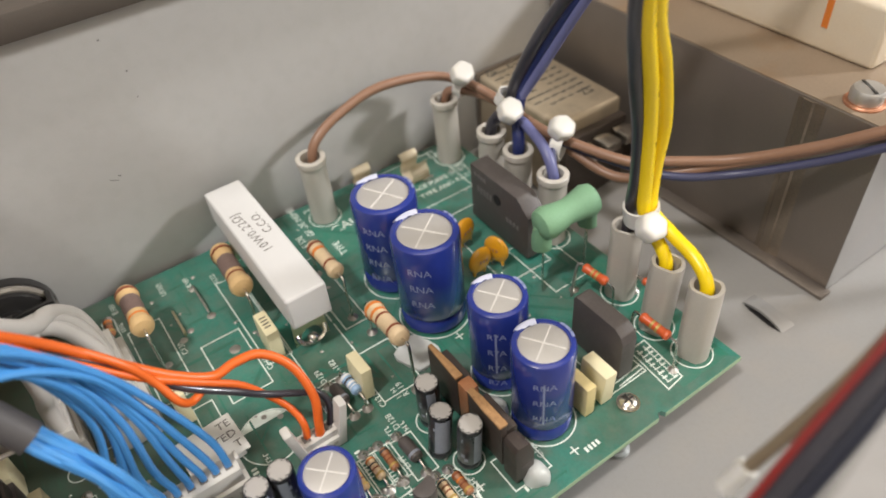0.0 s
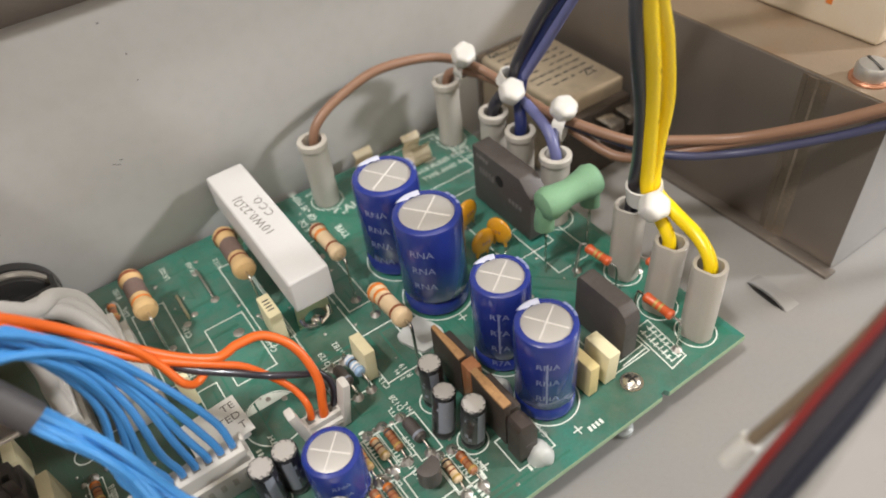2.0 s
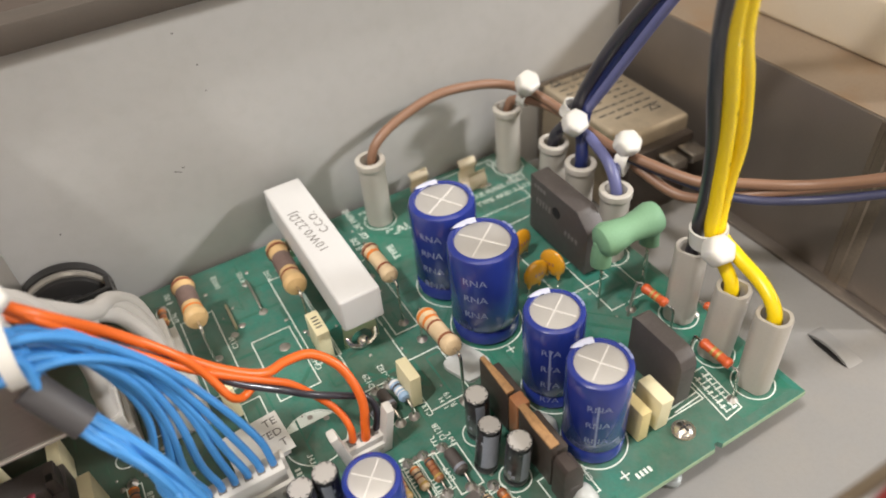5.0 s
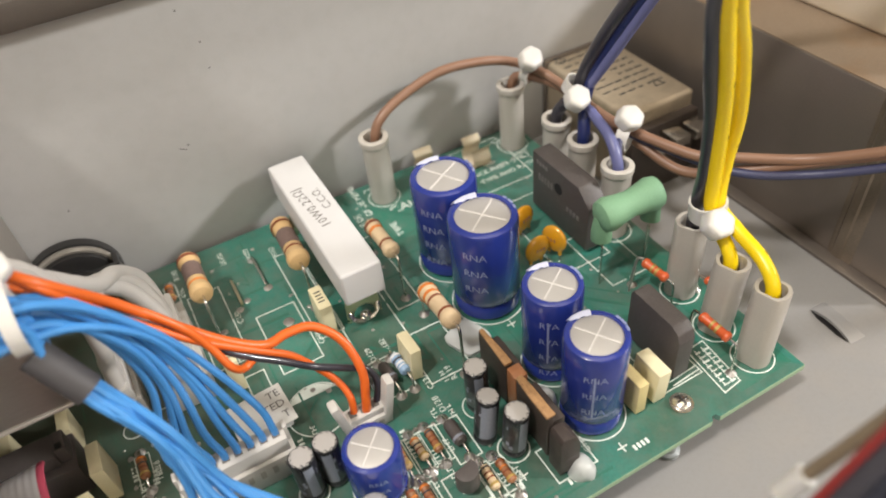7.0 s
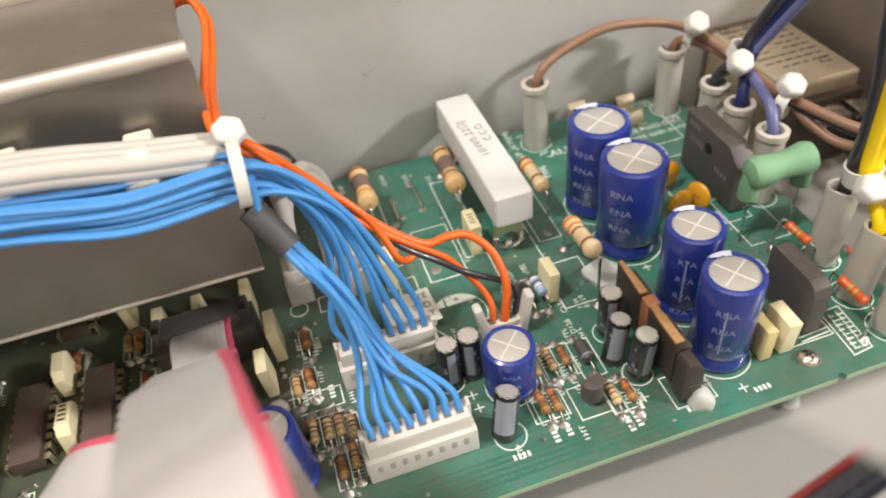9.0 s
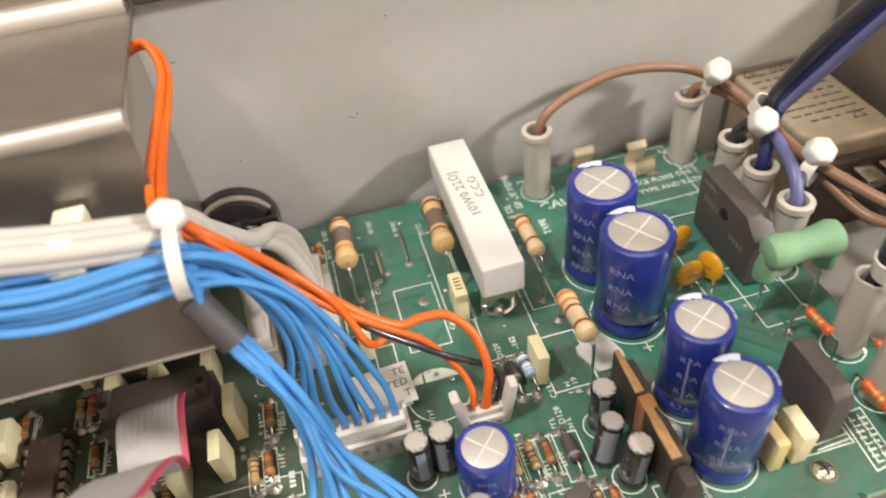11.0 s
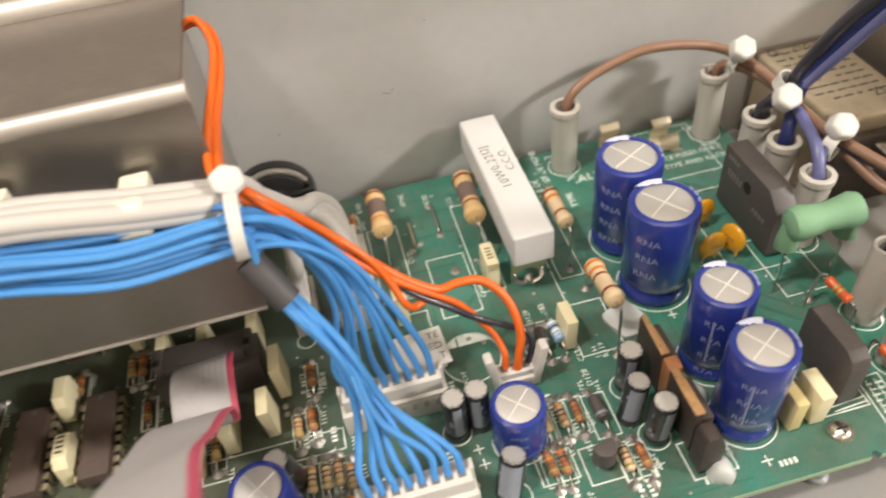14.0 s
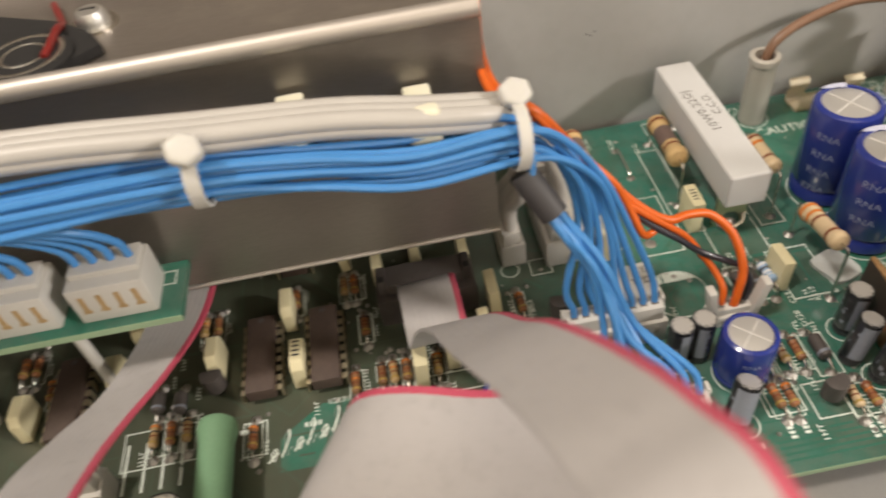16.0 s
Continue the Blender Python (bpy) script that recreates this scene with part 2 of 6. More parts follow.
# one housing steel in three tones: darker top, lit panels, shining folds painted in
M["steel"] = material("shaded_housing_steel", (0.29, 0.26, 0.235), 0.42, 0.85, vary=0.15, fine=3000, coarse=30, bump=0.05, dirt=0.45, dirt_colour=(0.44, 0.40, 0.35), stretch=(0.15, 1, 1))
M["panel_steel"] = material("lit_panel_steel", (0.55, 0.51, 0.465), 0.33, 0.88, vary=0.12, fine=3000, coarse=35, bump=0.05, dirt=0.4, dirt_colour=(0.46, 0.42, 0.37), stretch=(0.15, 1, 1))
M["bright_steel"] = material("lit_fold_steel", (0.55, 0.51, 0.475), 0.5, 0.8, vary=0.06, fine=3000, coarse=25, bump=0.05, stretch=(0.15, 1, 1))
M["dark_steel"] = material("grey_brown_steel", (0.225, 0.195, 0.17), 0.42, 0.65, vary=0.12, fine=2500, coarse=18, bump=0.06, dirt=0.25, dirt_colour=(0.10, 0.085, 0.07))
M["tan_sheet"] = material("varnished_tan_sheet", (0.31, 0.24, 0.175), 0.42, 0.35, vary=0.15, coarse=25, bump=0.05, dirt=0.6, dirt_colour=(0.30, 0.17, 0.08))
M["weld"] = material("heat_tinted_seam", (0.26, 0.215, 0.17), 0.38, 0.7, vary=0.3, coarse=150)
M["filter_can"] = material("brassy_filter_can", (0.66, 0.56, 0.42), 0.42, 0.8, vary=0.12, coarse=60, bump=0.06, dirt=0.3, dirt_colour=(0.16, 0.13, 0.09))
M["cream"] = material("cream_moulded_plastic", (0.66, 0.58, 0.46), 0.45, vary=0.08, coarse=40, bump=0.05, subsurface=0.05, stains_haze=((22.0, 0.6, (0.60, 0.46, 0.28)),))
M["copper"] = material("copper_washer", (0.60, 0.30, 0.19), 0.42, 1.0, vary=0.15)
M["chrome"] = material("zinc_plated_screw", (0.60, 0.59, 0.57), 0.48, 1.0, vary=0.06)
M["rubber"] = material("black_plastic", (0.020, 0.019, 0.019), 0.35, vary=0.25, coat=0.2)
M["matt_black"] = material("matt_black_plastic", (0.014, 0.013, 0.013), 0.85, vary=0.3, bump=0.1)
M["clear"] = material("smoky_clear_plastic", (0.25, 0.23, 0.20), 0.15, vary=0.1, coat=0.4)
M["phenolic"] = material("tan_phenolic_edge", (0.36, 0.20, 0.085), 0.55, vary=0.35, coarse=400, stretch=(1, 0.2, 1), dirt=0.7, dirt_colour=(0.16, 0.08, 0.035))
M["dark_brown"] = material("dark_brown_heat_sink", (0.048, 0.036, 0.030), 0.5, vary=0.25, coarse=300, dirt=0.2)
M["conn_slot"] = material("shaded_connector_slot", (0.40, 0.37, 0.33), 0.5, vary=0.15)
M["leg_tin"] = material("yellowed_tinned_leg", (0.62, 0.54, 0.38), 0.38, 0.8, vary=0.2)
M["lead_navy"] = material("dark_navy_pvc_wire", (0.008, 0.010, 0.022), 0.55, vary=0.15)
M["lead_olive"] = material("olive_brown_pvc_wire", (0.19, 0.145, 0.095), 0.4, vary=0.1)
M["paper"] = material("white_paper_label", (0.80, 0.79, 0.76), 0.7, vary=0.03)
M["red_wire"] = material("red_pvc_wire", (0.20, 0.014, 0.012), 0.4, vary=0.1)
M["standoff"] = material("grey_nylon_standoff", (0.33, 0.36, 0.36), 0.4, vary=0.08)
M["scuff"] = material("scuffed_paint", (0.16, 0.155, 0.15), 0.7)
M["edge_brown"] = material("brown_edge_strip", (0.075, 0.062, 0.052), 0.6)
M["wall"] = material("room_wall_paint", (0.82, 0.79, 0.74), 0.9, vary=0.04, fine=60, coarse=1.5, bump=0.0)
M["bench"] = material("bench_laminate", (0.09, 0.07, 0.058), 0.95, vary=0.08, fine=300, coarse=8, bump=0.05)


def thin_sheet_material():
    """Thin white plastic that lets part of the light through."""
    m = bpy.data.materials.new("thin_white_plastic")
    m.use_nodes = True
    nt = m.node_tree
    out = nt.nodes["Material Output"]
    nt.nodes.remove(nt.nodes["Principled BSDF"])
    n1 = nt.nodes.new("ShaderNodeTexNoise")
    n1.inputs["Scale"].default_value, n1.inputs["Detail"].default_value = 25.0, 4
    col = ramp_mix(nt, n1.outputs["Fac"], (0.60, 0.58, 0.57), (0.74, 0.73, 0.72))
    a, b, mix = nt.nodes.new("ShaderNodeBsdfDiffuse"), nt.nodes.new("ShaderNodeBsdfTranslucent"), nt.nodes.new("ShaderNodeMixShader")
    nt.links.new(col, a.inputs["Color"])
    nt.links.new(col, b.inputs["Color"])
    mix.inputs[0].default_value = 0.6
    nt.links.new(a.outputs[0], mix.inputs[1])
    nt.links.new(b.outputs[0], mix.inputs[2])
    nt.links.new(mix.outputs[0], out.inputs["Surface"])
    return m


M["thin_sheet"] = thin_sheet_material()


def glue_material():
    """Milky hot glue: part of the board behind it shows through."""
    m = bpy.data.materials.new("milky_hot_glue")
    m.use_nodes = True
    nt = m.node_tree
    b = nt.nodes["Principled BSDF"]
    n1 = nt.nodes.new("ShaderNodeTexNoise")
    n1.inputs["Scale"].default_value, n1.inputs["Detail"].default_value = 450.0, 4
    tc = nt.nodes.new("ShaderNodeTexCoord")
    nt.links.new(tc.outputs["Object"], n1.inputs["Vector"])
    nt.links.new(ramp_mix(nt, n1.outputs["Fac"], (0.58, 0.60, 0.58), (0.74, 0.75, 0.73)), b.inputs["Base Color"])
    b.inputs["Roughness"].default_value, b.inputs["Coat Weight"].default_value = 0.35, 0.2
    clear, mix = nt.nodes.new("ShaderNodeBsdfTransparent"), nt.nodes.new("ShaderNodeMixShader")
    clear.inputs["Color"].default_value = (0.9, 0.93, 0.9, 1)
    mix.inputs[0].default_value = 0.74
    nt.links.new(clear.outputs[0], mix.inputs[1])
    nt.links.new(b.outputs[0], mix.inputs[2])
    nt.links.new(mix.outputs[0], nt.nodes["Material Output"].inputs["Surface"])
    return m


M["glue"] = glue_material()


# ---- building helpers (all lengths below in centimetres) ----
def part(name, bm, mat, parent=None, label="", smooth=True, kind=""):
    """Links a bmesh, built in centimetres, as one mesh object, under a thing or a part when one is given."""
    bmesh.ops.scale(bm, vec=(CM, CM, CM), verts=bm.verts)
    me = bpy.data.meshes.new(name)
    bm.to_mesh(me)
    bm.free()
    me.materials.append(M[mat])
    if smooth:
        me.shade_smooth()
        me.set_sharp_from_angle(angle=radians(38))
    ob = new(name, me)
    if parent is not None:
        ob.parent = parent
    return tagged(ob, label=label, kind=kind)


def thing(name, x, y, z, label, category, rz=0.0, group="", tilt=(0, 0)):
    ob = new(name)
    ob.empty_display_size = 0.002
    ob.matrix_world = pose(x * CM, y * CM, z * CM, tilt[0], tilt[1], rz)
    return tagged(ob, label, category, group)


def at(x, y, z, rz=0.0, rx=0.0, ry=0.0):
    return pose(x * CM, y * CM, z * CM, rx, ry, rz)


def box(bm, c, s, bevel=0.0, m=None, seg=2):
    r = bmesh.ops.create_cube(bm, size=1.0)
    vs = r["verts"]
    bmesh.ops.scale(bm, vec=s, verts=vs)
    if bevel > 0:
        es = list({e for v in vs for e in v.link_edges})
        out = bmesh.ops.bevel(bm, geom=es, offset=bevel, segments=seg, affect="EDGES", profile=0.6)
        vs = list({v for f in out["faces"] for v in f.verts} | {v for v in vs if v.is_valid})
    if m is not None:
        bmesh.ops.transform(bm, matrix=m, verts=vs)
    bmesh.ops.translate(bm, vec=c, verts=vs)
    return vs


def rod(bm, p0, p1, r, seg=12, r2=None, caps=True):
    p0, p1 = Vector(p0), Vector(p1)
    d = p1 - p0
    q = d.to_track_quat("Z", "Y").to_matrix().to_4x4()
    m = Matrix.Translation((p0 + p1) / 2) @ q
    bmesh.ops.create_cone(bm, cap_ends=caps, segments=seg, radius1=r, radius2=r if r2 is None else r2, depth=d.length, matrix=m)


def lathe(bm, profile, seg=32, m=None):
    """Turns a profile of (radius, height) round z."""
    rings = []
    for r, z in profile:
        if r < 1e-6:
            rings.append([bm.verts.new((0, 0, z))])
        else:
            rings.append([bm.verts.new((r * math.cos(2 * math.pi * k / seg), r * math.sin(2 * math.pi * k / seg), z)) for k in range(seg)])
    for a, b in zip(rings, rings[1:]):
        for k in range(seg):
            j = (k + 1) % seg
            if len(a) == 1 and len(b) == 1:
                continue
            if len(a) == 1:
                bm.faces.new((a[0], b[j], b[k]))
            elif len(b) == 1:
                bm.faces.new((a[k], a[j], b[0]))
            else:
                bm.faces.new((a[k], a[j], b[j], b[k]))
    if m is not None:
        bmesh.ops.transform(bm, matrix=m, verts=[v for ring in rings for v in ring])


def smooth_path(pts, n=8):
    """A Catmull-Rom curve through the points."""
    p = [Vector(v) for v in pts]
    p = [2 * p[0] - p[1]] + p + [2 * p[-1] - p[-2]]
    out = []
    for i in range(1, len(p) - 2):
        a, b, c, d = p[i - 1:i + 3]
        for k in range(n):
            u = k / n
            out.append(0.5 * ((2 * b) + (c - a) * u + (2 * a - 5 * b + 4 * c - d) * u * u + (3 * b - a - 3 * c + d) * u ** 3))
    out.append(p[-2])
    return out


def tube(bm, pts, r, seg=10, n=8, caps=True, squash=1.0):
    """A round wire along a smooth curve."""
    path = smooth_path(pts, n) if n > 1 else [Vector(v) for v in pts]
    up = Vector((0.31, 0.17, 0.93))
    rings = []
    last = None
    for i, q in enumerate(path):
        d = (path[min(i + 1, len(path) - 1)] - path[max(i - 1, 0)]).normalized()
        if last is None:
            side = d.cross(up).normalized()
        else:
            side = (last - d * last.dot(d)).normalized()
        last = side
        top = side.cross(d)
        rings.append([bm.verts.new(q + r * (math.cos(2 * math.pi * k / seg) * side + squash * math.sin(2 * math.pi * k / seg) * top)) for k in range(seg)])
    for a, b in zip(rings, rings[1:]):
        for k in range(seg):
            j = (k + 1) % seg
            bm.faces.new((a[k], a[j], b[j], b[k]))
    if caps:
        bm.faces.new(list(reversed(rings[0])))
        bm.faces.new(rings[-1])


def prism(bm, outline, z0, z1, m=None, bevel=0.0):
    """Raises a flat outline from z0 to z1."""
    lo = [bm.verts.new((x, y, z0)) for x, y in outline]
    hi = [bm.verts.new((x, y, z1)) for x, y in outline]
    n = len(outline)
    top = bm.faces.new(hi)
    bm.faces.new(list(reversed(lo)))
    for k in range(n):
        j = (k + 1) % n
        bm.faces.new((lo[k], lo[j], hi[j], hi[k]))
    vs = lo + hi
    if bevel > 0:
        es = list({e for v in vs for e in v.link_edges})
        out = bmesh.ops.bevel(bm, geom=es, offset=bevel, segments=2, affect="EDGES", profile=0.6)
        vs = list({v for f in out["faces"] for v in f.verts} | {v for v in vs if v.is_valid})
    bmesh.ops.recalc_face_normals(bm, faces=list({f for v in vs for f in v.link_faces}))
    if m is not None:
        bmesh.ops.transform(bm, matrix=m, verts=vs)
    return vs


LEVELS = itertools.cycle(range(9))


def strip(bm, x0, y0, x1, y1, w, z=0.006, h=0.004):
    """A flat printed line on the board."""
    d = Vector((x1 - x0, y1 - y0, 0))
    ang = math.atan2(d.y, d.x)
    z += 0.0011 * next(LEVELS)
    box(bm, ((x0 + x1) / 2, (y0 + y1) / 2, z), (d.length + w, w, h), m=Matrix.Rotation(ang, 4, "Z"))


def ring_line(bm, x, y, r, w, z=0.006, a0=0, a1=360, seg=40):
    n = max(4, int(seg * (a1 - a0) / 360))
    pts = [(x + r * math.cos(radians(a0 + (a1 - a0) * k / n)), y + r * math.sin(radians(a0 + (a1 - a0) * k / n))) for k in range(n + 1)]
    for (xa, ya), (xb, yb) in zip(pts, pts[1:]):
        strip(bm, xa, ya, xb, yb, w, z)


def lettering(text, size, m, mat, parent, name="printed_text", depth=0.004, align="LEFT", space=1.0):
    """Built-in font letters as a thin mesh; m places them in centimetres on the parent."""
    cu = bpy.data.curves.new(name, "FONT")
    cu.body, cu.size, cu.extrude, cu.align_x, cu.align_y, cu.space_character = text, size, depth / 2, align, "CENTER", space
    cu.resolution_u = 2
    tmp = new(name, cu)
    me = bpy.data.meshes.new_from_object(tmp.evaluated_get(bpy.context.evaluated_depsgraph_get()))
    bpy.data.objects.remove(tmp)
    me.transform(Matrix.Scale(CM, 4) @ m)
    me.materials.clear()
    me.materials.append(M[mat])
    ob = new(name, me)
    if parent is not None:
        ob.parent = parent
    return ob


def cmat(x, y, z, rx=0, ry=0, rz=0):
    return pose(x, y, z, rx, ry, rz)


# ---- the room round the bench: unseen, added pale to bounce fill light ----
bm = bmesh.new()
box(bm, (0, 0, -3), (400, 400, 3))
tagged(part("workbench_top", bm, "bench"), "brown laminate workbench top under the opened chassis", "bench", kind="structure")
for name, c, s in (("room_wall_north", (0, 205, 107), (420, 10, 226)), ("room_wall_south", (0, -205, 107), (420, 10, 226)),
                   ("room_wall_east", (205, 0, 107), (10, 400, 226)), ("room_wall_west", (-205, 0, 107), (10, 400, 226)),
                   ("room_ceiling", (0, 0, 225), (420, 420, 10))):
    bm = bmesh.new()
    box(bm, c, s)
    tagged(part(name, bm, "wall"), "unseen plain room surface, added pale to bounce light", "wall", kind="structure")

# ---- chassis ----
FLOOR, WALL = -1.0, 11.25
bm = bmesh.new()
box(bm, (-7, -3.87, FLOOR - 0.1), (52, 30.26, 0.2))
chassis_floor = tagged(part("chassis_floor", bm, "floor"), "pale grey painted sheet metal chassis floor", "chassis floor", kind="structure")
bm = bmesh.new()
box(bm, (-7, WALL + 0.1, 2.95), (52, 0.2, 8.1), 0.06)
wall_back = tagged(part("wall_back", bm, "paint"), "grey painted sheet metal chassis back wall", "chassis wall", kind="structure")
bm = bmesh.new()
for x, z, w, h, a in ((-9.53, 3.05, 0.2, 0.022, 24), (-9.38, 3.12, 0.07, 0.03, 10), (-8.6, 6.35, 0.05, 0.035, 0), (-8.3, 5.51, 0.04, 0.04, 30), (-8.29, 4.85, 0.05, 0.022, -20), (-13.17, 5.45, 0.09, 0.03, 15), (-12.5, 2.52, 0.045, 0.045, 0)):
    box(bm, (x, WALL - 0.003, z), (w, 0.004, h), m=Matrix.Rotation(radians(a), 4, "Y"))
part("scuff_marks", bm, "scuff", wall_back, "small dark scuffs in the paint", kind="stuff")
# assumed strip: dark as the band there, overhang sized to shade the wall
bm = bmesh.new()
box(bm, (-4.42, WALL - 0.11, 7.3), (18.04, 0.74, 0.62), 0.14)
part("overhang_strip", bm, "edge_brown", wall_back, "dark brown strip overhanging the wall top")
for name, x in (("wall_left", -33), ("wall_right", 19)):
    bm = bmesh.new()
    box(bm, (x, -3.87, 2.6), (0.2, 30.24, 7.4))
    tagged(part(name, bm, "paint"), "grey painted sheet metal chassis side wall", "chassis wall", kind="structure")
bm = bmesh.new()
box(bm, (-7, -19, 1.5), (52, 0.2, 5.2))
tagged(part("wall_front", bm, "paint"), "grey painted sheet metal chassis front wall", "chassis wall", kind="structure")

# lanced tab in the floor
tab = thing("floor_tab", 2.28, 0.85, FLOOR, "raised lanced tab of painted sheet metal in the chassis floor", "floor tab", rz=-4)
bm = bmesh.new()
n = 14
top = []
for k in range(n + 1):
    u = k / n
    y, h = -0.62 + 1.24 * u, 0.16 * math.sin(math.pi * u) ** 0.7
    top.append((bm.verts.new((-0.12, y, h)), bm.verts.new((0.34, y, h * 0.25)), bm.verts.new((-0.12, y, max(0, h - 0.07))), bm.verts.new((0.34, y, -0.01))))
for a, b in zip(top, top[1:]):
    bm.faces.new((a[0], a[1], b[1], b[0]))
    bm.faces.new((a[2], b[2], b[3], a[3]))
    bm.faces.new((a[0], b[0], b[2], a[2]))
part("bridge", bm, "floor", tab)
bm = bmesh.new()
prism(bm, [(-0.14 + 0.3 * math.sin(math.pi * k / 12) * (1 if k else 0), -0.56 + 1.12 * k / 12) for k in range(13)] + [(-0.2, 0.3), (-0.2, -0.3)], 0.004, 0.008)
part("slot", bm, "rubber", tab, "dark slot under the tab")

# ---- main circuit board ----
BX0, BY1 = -30.0, 11.1
board = thing("circuit_board", 0, 0, 0, "green main circuit board with white silkscreen, on nylon standoffs", "circuit board")
bm = bmesh.new()
outline = [(BX0, 0), (-2.56, 0), (-2.51, 0.09), (-2.41, 0.09), (-2.36, 0), (0, 0), (0, BY1), (BX0, BY1)]
prism(bm, outline, -0.16, 0.0)
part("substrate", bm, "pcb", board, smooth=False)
bm = bmesh.new()
for x0, x1 in ((BX0, -2.57), (-2.35, 0)):
    box(bm, ((x0 + x1) / 2, -0.006, -0.08), (x1 - x0, 0.012, 0.14))
box(bm, (0.006, BY1 / 2, -0.08), (0.012, BY1, 0.14))
part("cut_edge", bm, "pcb_edge", board)

rng = random.Random(7)


def traces():
    """Masked copper tracks: runs with 45 degree jogs on a grid, none crossing another."""
    bm = bmesh.new()
    taken = set()
    for k in range(5):
        strip(bm, -26, 0.25 + 0.13 * k, -4.9 - 0.6 * k, 0.25 + 0.13 * k, 0.05, 0.0012, 0.002)
    taken |= {(i, j) for i in range(-270, 0) for j in range(10)}
    for _ in range(700):
        i, j = rng.randint(-265, -4), rng.randint(10, 108)
        d = rng.choice(((1, 0), (0, 1), (-1, 0), (0, -1)))
        wide = rng.random() < 0.2
        own = set()
        for _ in range(rng.randint(2, 4)):
            run, cells, a, b = rng.randint(4, 26), [], i, j
            for _ in range(run):
                a, b = a + d[0], b + d[1]
                near = {(a + p, b + q) for p in (-1, 0, 1) for q in (-1, 0, 1)}
                if (near - own) & taken or not (-266 < a < -3 and 9 < b < 109):
                    break
                cells += near
            if len(cells) >= 27:
                n = len(cells) // 9
                a, b = i + d[0] * n, j + d[1] * n
                strip(bm, i * 0.1, j * 0.1, a * 0.1, b * 0.1, 0.09 if wide else 0.045, 0.0012 + (0.0016 if d[0] * d[1] else 0.0008 * abs(d[0])), 0.002)
                own |= set(cells)
                i, j = a, b
            d = rng.choice(((1, 0), (0, 1), (1, 1), (-1, 1), (1, -1), (0, -1)))
        taken |= own
    return bm


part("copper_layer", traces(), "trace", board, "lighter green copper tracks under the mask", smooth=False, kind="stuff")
bm = bmesh.new()
prism(bm, [(-5.8, 8.1), (-3.2, 8.1), (-2.6, 10.9), (-5.4, 10.9)], 0.0005, 0.003)
part("copper_pour", bm, "pcb_bright", board, "bright green copper area under the mask", smooth=False)
bm = bmesh.new()
prism(bm, [(-4.6, 3.75), (-3.2, 3.75), (-2.9, 4.7), (-3.3, 5.6), (-4.3, 5.9), (-5.3, 4.9), (-5.2, 4.2)], 0.0005, 0.003)
part("copper_pour", bm, "pcb_bright", board, "bright green copper area under the mask", smooth=False)
bm = bmesh.new()
prism(bm, [(-1.6, 0.2), (-0.15, 0.2), (-0.15, 4.6), (-0.9, 4.6), (-1.0, 1.9), (-1.6, 1.4)], 0.0005, 0.003)
part("copper_pour", bm, "pcb_bright", board, "bright green copper area under the mask", smooth=False)

bm = bmesh.new()
prism(bm, [(-18.6, 2.1), (-15.9, 2.1), (-15.9, 3.3), (-16.8, 3.55), (-17.7, 3.55), (-18.6, 2.9)], 0.0005, 0.003)
part("copper_pour", bm, "pcb_bright", board, "bright green copper area under the mask", smooth=False)

# solder joints, bare holes
bm = bmesh.new()
for _ in range(150):
    x, y = -26 * rng.random() - 0.2, 0.3 + 10.6 * rng.random()
    r = rng.choice((0.035, 0.045, 0.06))
    bmesh.ops.create_cone(bm, cap_ends=True, segments=10, radius1=r, radius2=r * 0.5, depth=0.02, matrix=Matrix.Translation((x, y, 0.008)))
for x, y, r in ((-8.95, 7.35, 0.14), (-9.35, 6.3, 0.15), (-8.9, 4.95, 0.07), (-9.2, 5.15, 0.07), (-10.4, 7.9, 0.1), (-9.6, 8.6, 0.09), (-9.85, 8.4, 0.1), (-9.0, 8.75, 0.12), (-9.06, 9.95, 0.1)):
    bmesh.ops.create_cone(bm, cap_ends=True, segments=14, radius1=r, radius2=r * 0.8, depth=0.012, matrix=Matrix.Translation((x, y, 0.007)))
part("solder_joints", bm, "solder", board, "dull solder joints", kind="stuff")

# silkscreen outlines
bm = bmesh.new()
LW = 0.028


def outline_box(x0, y0, x1, y1, w=LW):
    strip(bm, x0, y0, x1, y0, w)
    strip(bm, x1, y0, x1, y1, w)
    strip(bm, x1, y1, x0, y1, w)
    strip(bm, x0, y1, x0, y0, w)


for x, y, r in ((-4.57, 7.0, 0.86), (-4.54, 5.35, 0.86), (-4.38, 2.95, 0.68), (-4.45, 1.45, 0.68), (-8.88, 2.3, 0.56), (-6.35, 2.85, 0.32), (-6.27, 1.6, 0.32), (-10.07, 2.85, 0.3), (-9.35, 1.15, 0.33), (-12.9, 6.3, 0.22), (-9.28, 4.62, 0.68), (-13.6, 2.9, 0.3)):
    ring_line(bm, x, y, r, LW)
for x, y in ((-4.95, 10.28), (-0.62, 10.28), (-0.73, 0.74), (-0.8, 1.79), (-0.66, 3.04), (-0.6, 8.1), (-0.6, 7.0), (-0.6, 5.55)):
    ring_line(bm, x, y, 0.45, LW)
outline_box(-9.6, 5.9, -8.63, 7.9)
outline_box(-7.95, 5.0, -6.7, 10.9)
outline_box(-6.55, 6.2, -5.95, 9.0)
outline_box(-6.9, 3.85, -5.9, 5.35)
outline_box(-8.5, 6.4, -7.9, 9.7)
outline_box(-10.9, 6.8, -10.1, 9.5)
outline_box(-1.85, 4.0, -0.75, 5.9)
outline_box(-2.6, 4.95, -1.2, 8.0)
outline_box(-3.2, 8.7, -0.9, 10.9)
outline_box(-2.9, 1.0, -1.9, 2.8)
